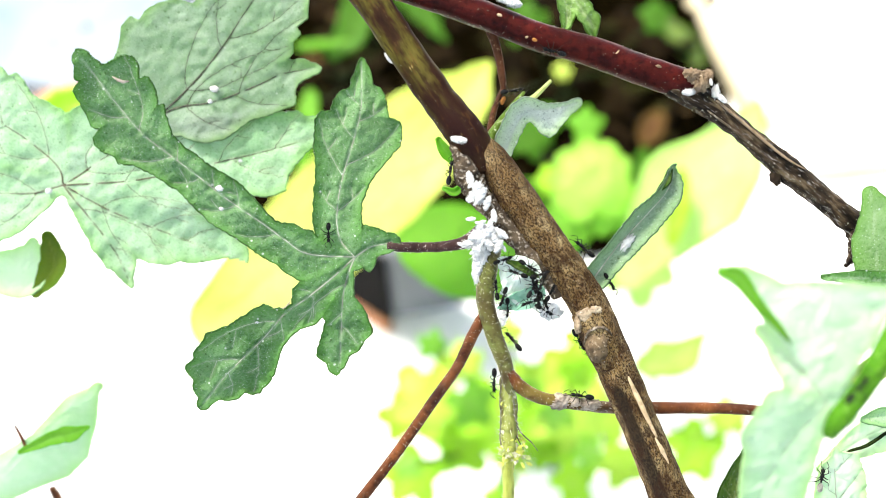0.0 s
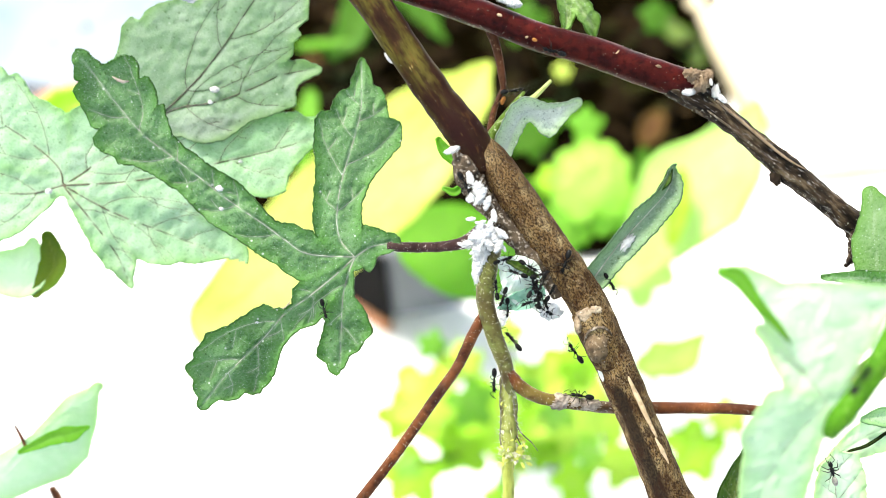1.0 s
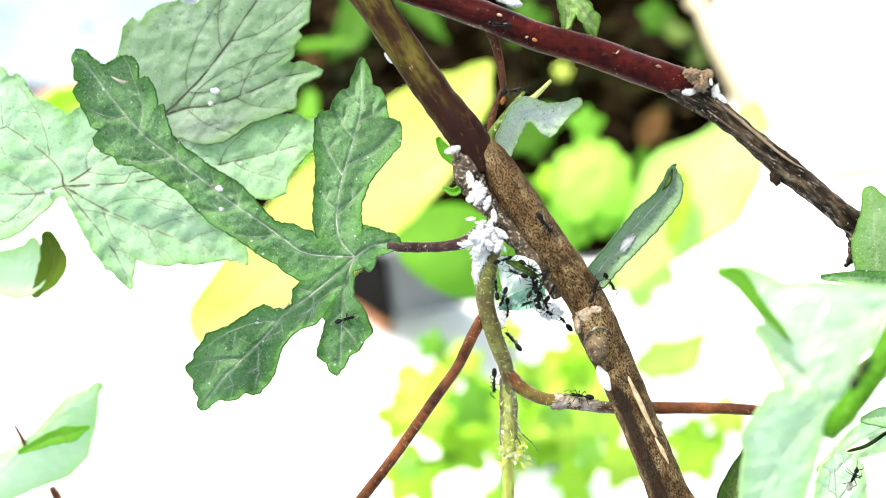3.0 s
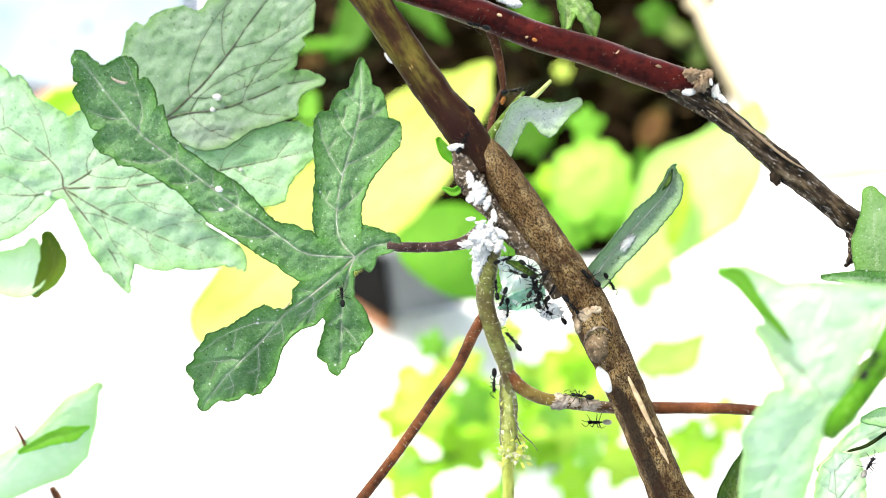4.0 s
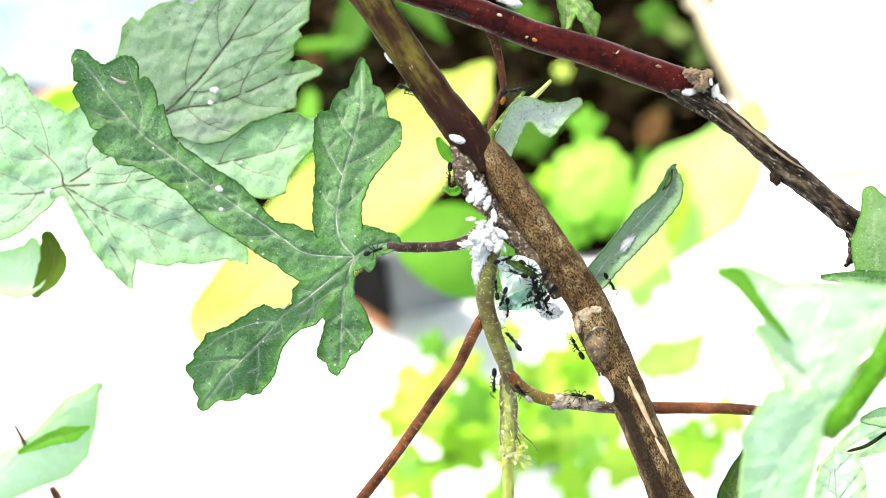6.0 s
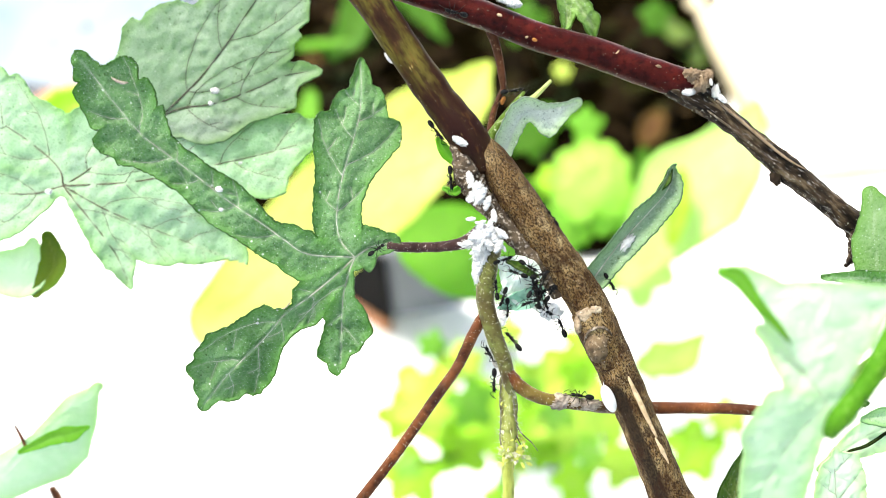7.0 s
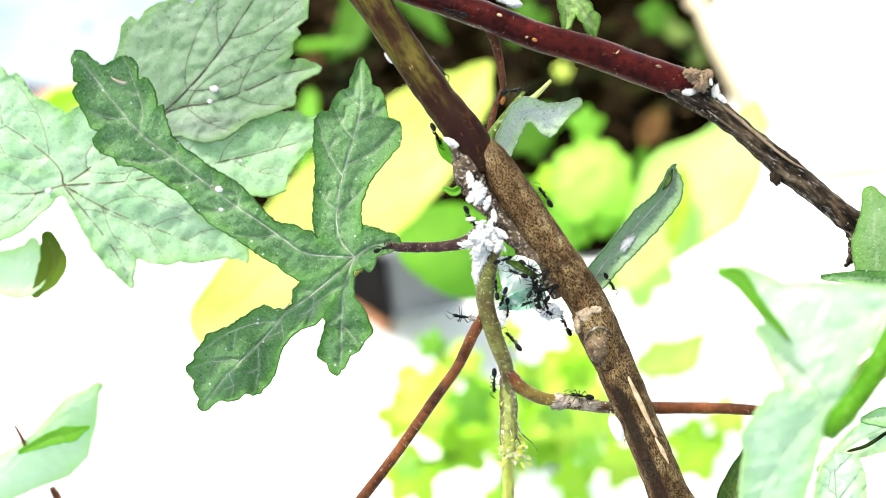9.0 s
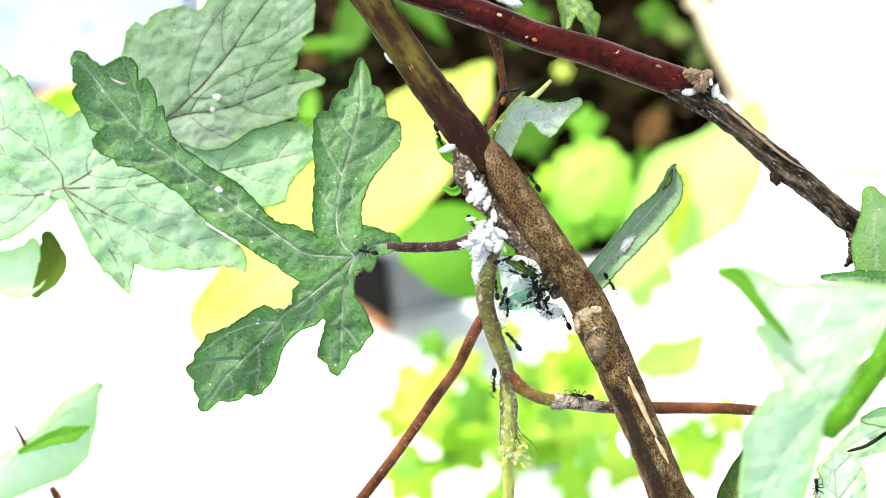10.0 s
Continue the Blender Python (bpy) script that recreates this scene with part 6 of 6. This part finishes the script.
def motions():
    """What moves: walking ants, two crawling mealybugs and the leaves in the breeze."""
    def ant_walk(rows, kind=None, size=None):
        """Rows of seconds, place, heading, roll."""
        a = kind or copy_thing(ANT, ant_frame(rows[0][1], rows[0][2], rows[0][3]))
        if size:
            a.scale = (size, size, size)
        walk(a, [(t, ant_frame(p, h, outward(p, h, r))) for t, p, h, r in rows])
        # the legs swing in two sets of three while it walks
        way = [0.0]
        for (t0, p0, *_), (t1, p1, *_) in zip(rows, rows[1:]):
            way.append(way[-1] + (Vector(p1) - Vector(p0)).length)
        secs = [r[0] for r in rows]
        for i, leg in enumerate(o for o in a.children if o.name.startswith("leg")):
            home, out = leg.location.copy(), []
            for n in range(51):
                t = n * 0.2
                d, ahead = np.interp(t, secs, way), np.interp(t + 0.2, secs, way)
                go = min(1.0, abs(ahead - d) / 0.4)
                out.append((t, Matrix.Translation(home) @ Matrix.Rotation(radians(16 * go * (1 if (n + i) % 2 else -1) + 3 * math.sin(n * 1.7 + i)), 4, "Z")))
            walk(leg, out)
        return a

    BANDED_TOO = copy_thing(BANDED, frame_of((0, 0, 0), 0))

    ant_walk([(0, (-18.04, 2.5, 2.8), 270, 0), (0.5, (-18.24, -3.94, 2.6), 262, 0), (1, (-18.84, -9.51, 2.2), 285, 0), (1.5, (-17.53, -11.32, 2.0), 335, 0),
              (2, (-16.11, -12.15, 1.8), 330, 0), (2.5, (-15.84, -12.15, 1.8), 335, 0), (3.3, (-15.46, -10.25, 2.0), 50, 0), (4, (-15.97, -7.54, 2.2), 95, 0),
              (4.5, (-15.95, -3.85, 2.4), 40, 0), (5, (-15.95, -3.31, 2.4), 40, 0), (5.5, (-12.07, -1.07, 2.6), 15, 0), (7, (-10.45, -0.09, 2.8), 35, 0),
              (8, (-10.98, -0.27, 2.8), 30, 0), (8.5, (-10.45, -0.18, 2.8), 40, 0), (9, (-9.38, 0.09, 2.8), 20, 0), (9.5, (-10.36, -0.09, 2.8), 90, 0), (10, (-11.79, -0.45, 2.8), 170, 0)], size=0.82)
    ant_walk([(0, (1.08, 12.21, 1.5), 80, 70), (0.5, (1.97, 15.11, 2), 60, 50), (1, (3.36, 10.25, 3.4), 300, 30), (1.5, (4.24, 8.04, 3.4), 270, 40), (2, (3.04, 8.76, 2), 200, 60),
              (2.5, (2.61, 10.34, -3), 120, 90), (4, (3.19, 16.76, 3), 60, 20), (4.5, (1.61, 14.31, 2), 250, 60), (5, (1.35, 13.47, 1.5), 262, 75), (5.5, (0.99, 12.3, 1.5), 268, 75),
              (7, (1.17, 11.23, 1.5), 275, 75), (7.5, (1.62, 10.15, 1.5), 290, 75), (8, (2.51, 8.6, 1.8), 305, 70), (8.5, (3.85, 6.89, 2), 300, 60),
              (9, (4.36, 5.09, 0), 300, 80), (10, (5.03, 3.82, -3), 300, 90)])
    ant_walk([(0, (-4.64, 30.36, -5), 120, 180), (2.5, (-2.74, 27.53, -5), 130, 180), (4, (-3, 26.19, -4), 130, 150), (4.5, (-5.27, 26.45, 0), 130, 75), (5, (-7.27, 28.64, 0), 128, 75),
              (5.5, (-7.64, 29, 0), 128, 75), (6.3, (-4.45, 22.82, 0), 310, 75), (7, (-1.18, 19, 0), 308, 75), (7.5, (-0.91, 18.27, 0), 305, 75), (8, (-1, 18.18, 0), 305, 75),
              (8.5, (-1.19, 18.53, -0.5), 300, 85), (10, (-0.73, 18.42, -1), 290, 90)])
    ant_walk([(0, (22.63, 0.09, 1), 140, -40), (0.5, (20.16, -0.09, 3.4), 200, -20), (1, (19.18, -2.03, 3.4), 250, 0), (1.5, (18.83, -3.62, 3.4), 290, 0), (2, (20.69, -5.83, 3.4), 325, 0),
              (2.5, (23.86, -6.92, 3), 20, -10), (4, (23.15, -4.52, 3), 140, -10), (4.5, (20.78, -3.36, 3.4), 160, 0), (5, (18.03, -5.66, 3.4), 230, 0), (5.5, (16.27, -6.98, 3.4), 215, 0),
              (7, (16, -6.54, 3.4), 200, 0), (10, (16.27, -6.28, 3.4), 190, 0)])
    ant_walk([(0, (9.08, 10.5, -5), 310, 180), (2, (12.92, 11.09, -1), 310, -90), (2.5, (13.54, 9, 2.5), 310, -30), (3.3, (17.33, 0.09, 3.4), 305, 0), (4, (20.07, -8.75, 3.4), 310, 0),
              (4.5, (24.66, -10.52, 3.4), 310, 0), (5, (24.93, -16, 3.4), 300, 0), (5.5, (28.86, -16.83, 2.5), 300, -20), (6.3, (29.43, -22.26, -3), 290, -120), (10, (32.73, -32.07, -5), 290, 180)])
    ant_walk([(0, (11.45, 5.77, -5), 130, 180), (6.5, (17.32, 1.96, -3), 125, -120), (7, (17.3, 5.2, 0.8), 125, -80), (8, (16.9, 6.9, 0.8), 125, -80), (8.5, (16.7, 7.7, 0.8), 125, -80),
              (9, (16.4, 8.4, 0.8), 125, -80), (10, (14.5, 10.9, 0.8), 125, -80)])
    ant_walk([(0, (4.54, 18.07, -5), 130, 180), (6.8, (7.88, 16.42, -4), 130, -120), (7.5, (9.27, 16.91, 0), 130, -80), (8, (4.51, 17.77, 3.4), 160, 0), (8.5, (1.25, 19.32, 2), 150, 40),
              (9, (0.09, 21.04, -3), 130, 120), (10, (-1.32, 23.74, -5), 130, 180)])
    ant_walk([(0, (-7.95, 36.04, -5), 310, 180), (8, (-4.1, 34.55, -3), 310, -120), (8.5, (-2.91, 32.45, 0), 310, -80), (9, (-0.73, 29.6, -1), 308, -80), (10, (2.11, 25.48, -1), 308, -80)])
    ant_walk([(0, (2.08, 22.32, -5), 130, 180), (3.5, (3, 23.09, -4), 130, -120), (4, (3.62, 23.27, 0.5), 140, -75), (4.4, (-0.84, 26.84, -4), 130, -150), (10, (-4.16, 32.26, -5), 130, 180)])
    ant_walk([(0, (21.73, -14.67, 0.5), 300, 75), (0.5, (22.18, -14.33, -0.5), 300, 80), (1, (21.27, -16.73, 0), 125, 60), (1.5, (19.09, -11.73, 0), 120, 60), (2, (19.06, -10.91, -1), 120, 80),
              (2.5, (19.64, -12.09, 0), 130, 60), (4, (18.95, -10.58, -1.5), 120, 80), (5, (19.18, -9.91, 0), 60, 60), (5.5, (22.36, -17.11, 0.5), 120, 70), (7, (19, -12.36, 0), 110, 50),
              (8, (19.09, -12.18, 0), 115, 60), (8.5, (19, -12.18, 0), 115, 60), (9, (19.8, -12.28, -1), 115, 80), (10, (20.11, -11.55, -3), 115, 120)])
    ant_walk([(0, (56.45, -29.24, -1), 180, 120), (1.5, (50.04, -29.24, -1), 180, 120), (2, (44.54, -28.96, -1), 180, 120), (2.5, (39.04, -28.59, -1), 180, 120), (3.3, (32.03, -29.46, -6), 180, 120),
              (4, (25.29, -28.14, -1), 180, 120), (4.5, (21.45, -28.14, -1), 176, 120), (5, (15.15, -26.93, -0.5), 168, 120), (5.5, (14.91, -25.73, 0), 145, 120), (6.3, (10.73, -20.49, 3), 130, 20),
              (7, (7.66, -17.22, 1), 120, 70), (7.5, (6.85, -15.42, 1), 110, 75), (8, (7.45, -12.51, 3), 110, 20), (8.5, (5.19, -10.2, 2), 120, 30), (9, (3.43, -10.91, 1), 170, 40),
              (9.5, (5.01, -8.85, 2), 80, 60), (10, (6.08, -6.35, 2), 85, 60)], BANDED)
    ant_walk([(0, (17.75, 31.6, 0.5), 165, 40), (1, (17.75, 31.6, 0.5), 165, 40), (1.5, (12.03, 33.29, 0.6), 165, 40), (2, (11.45, 34.54, 1), 150, 20), (2.5, (10.71, 37.27, 1.2), 110, 0),
              (3.3, (7.77, 35.32, 0.8), 200, 20), (4, (5.7, 35.76, 0.5), 165, 40), (4.5, (3.35, 37.21, 0.5), 165, 40), (5, (2.36, 37.79, 0.4), 165, 50), (10, (1.99, 37.88, 0.4), 165, 50)])
    ant_walk([(0, (60.42, -36.79, 1), 80, 0), (0.5, (61.5, -35.8, 1), 100, 0), (1, (62.22, -35.8, 1), 105, 0), (2, (62.58, -35.26, 1), 105, 0), (2.5, (63.66, -37.33, 1), 80, 0),
              (4, (67.9, -34.81, 1), 60, 20), (4.5, (66.55, -39.04, 1), 200, 0), (5.3, (65.09, -44.45, 0), 230, 0), (9.5, (60.55, -44.45, 0), 100, 0), (10, (59.69, -38.5, 1), 95, 0)], BANDED_TOO)
    ant_walk([(0, (46.72, -15.85, 37), 50, 10), (0.5, (47.23, -14.96, 37), 55, 10), (2.5, (47.1, -14.58, 37), 55, 10), (4, (48.18, -13.05, 37), 60, 10), (4.5, (49.14, -13.94, 37), 40, 10),
              (5.2, (47.8, -15.85, 37), 220, 10), (5.5, (46.34, -16.8, 37), 220, 10), (7, (62.23, -23.72, 8), 200, 60), (7.5, (60.36, -20.66, 8), 60, 70), (8, (59.77, -21, 8), 230, 70),
              (8.5, (58.66, -22.02, 8), 240, 70), (10, (57.05, -24.57, 8), 250, 90)])

    ant_walk([(0, (-78.5, 22.5, -17), 50, 180), (7.8, (-78.0, 23.5, -17), 50, 180), (8.3, (-75.2, 27.6, -18), 50, 120), (8.5, (-73.2, 30.2, -18), 45, 60), (8.6, (-72.0, 31.2, -18), 40, 40),
              (8.7, (-69.0, 32.6, -18), 15, 40), (8.8, (-65.5, 33.6, -18), 15, 40), (8.9, (-61.7, 34.6, -18), 20, 40), (9.1, (-55.5, 36.8, -18), 30, 60), (10, (-50.0, 36.0, -17.5), 0, 180)], size=0.72)

    def bug_crawl(rows, k, kind=None):
        b = kind or copy_thing(BUG, frame_of(rows[0][1], rows[0][2]))
        b.scale = (k, k, k)
        walk(b, [(t, frame_of(p, h, r)) for t, p, h, r in rows])

    bug_crawl([(0, (26.2, -19.4, -0.8), 293, 20), (1, (26.0, -19.8, 0.7), 293, 20), (2, (25.9, -20.0, 1.1), 293, 20), (2.5, (25.8, -20.2, 1.3), 293, 20), (4, (25.7, -20.6, 1.5), 293, 25),
               (4.5, (25.7, -21.0, 1.7), 293, 25), (5.5, (25.8, -21.7, 1.9), 292, 25), (7, (26.3, -23.6, 1.9), 291, 25), (8, (26.9, -26.3, 1.5), 291, 30), (9, (27.7, -28.4, 1.2), 292, 30),
               (9.5, (28.3, -29.9, 1.0), 292, 30), (10, (28.9, -31.2, 1.0), 292, 30)], 1.75, make_smooth_bug())
    bug_crawl([(0, (2.48, 17.09, 3.2), 170, 0), (1, (1.43, 15.51, 2.4), 200, 20), (2.5, (1.43, 15.51, 2.4), 200, 20), (4.5, (2.13, 16.41, 3), 180, 0), (5.5, (2.13, 17.27, 3.2), 165, 0),
               (7.5, (2.75, 16.74, 3.2), 150, 0), (9, (1.25, 16.73, 2.6), 150, 10), (10, (0.71, 15.8, 2.2), 200, 20)], 1.0)

    # leaves in the breeze: degrees about the slope's normal
    def sway(ob, rows):
        home = ob.location.copy()
        turn = TILT.to_3x3()
        walk(ob, [(t, Matrix.Translation(home) @ (turn @ Matrix.Rotation(radians(d), 3, "Z") @ turn.inverted()).to_4x4()) for t, d in rows])

    drops = ((0, 0), (0.5, 4), (1, 1), (1.5, 2.5), (2, 1), (2.5, 1), (3.2, 6), (4, 14), (4.5, 4), (5, 2.5), (5.5, 4), (6.2, 2), (7, 3), (7.5, -2), (8, 1), (8.5, -5), (9, 0), (9.5, -6), (10, 14))
    sway(swaying_leaf, [(t, -math.degrees(v / 437)) for t, v in drops])
    sway(high_leaf, [(t, -math.degrees(v / 437)) for t, v in drops])
    sway(fresh_leaf, [(0, 0), (2.5, 0), (4, 0.25), (5.5, 0.1), (7, 0.25), (8, 0), (9, 0.25), (10, 0.4)])


motions()
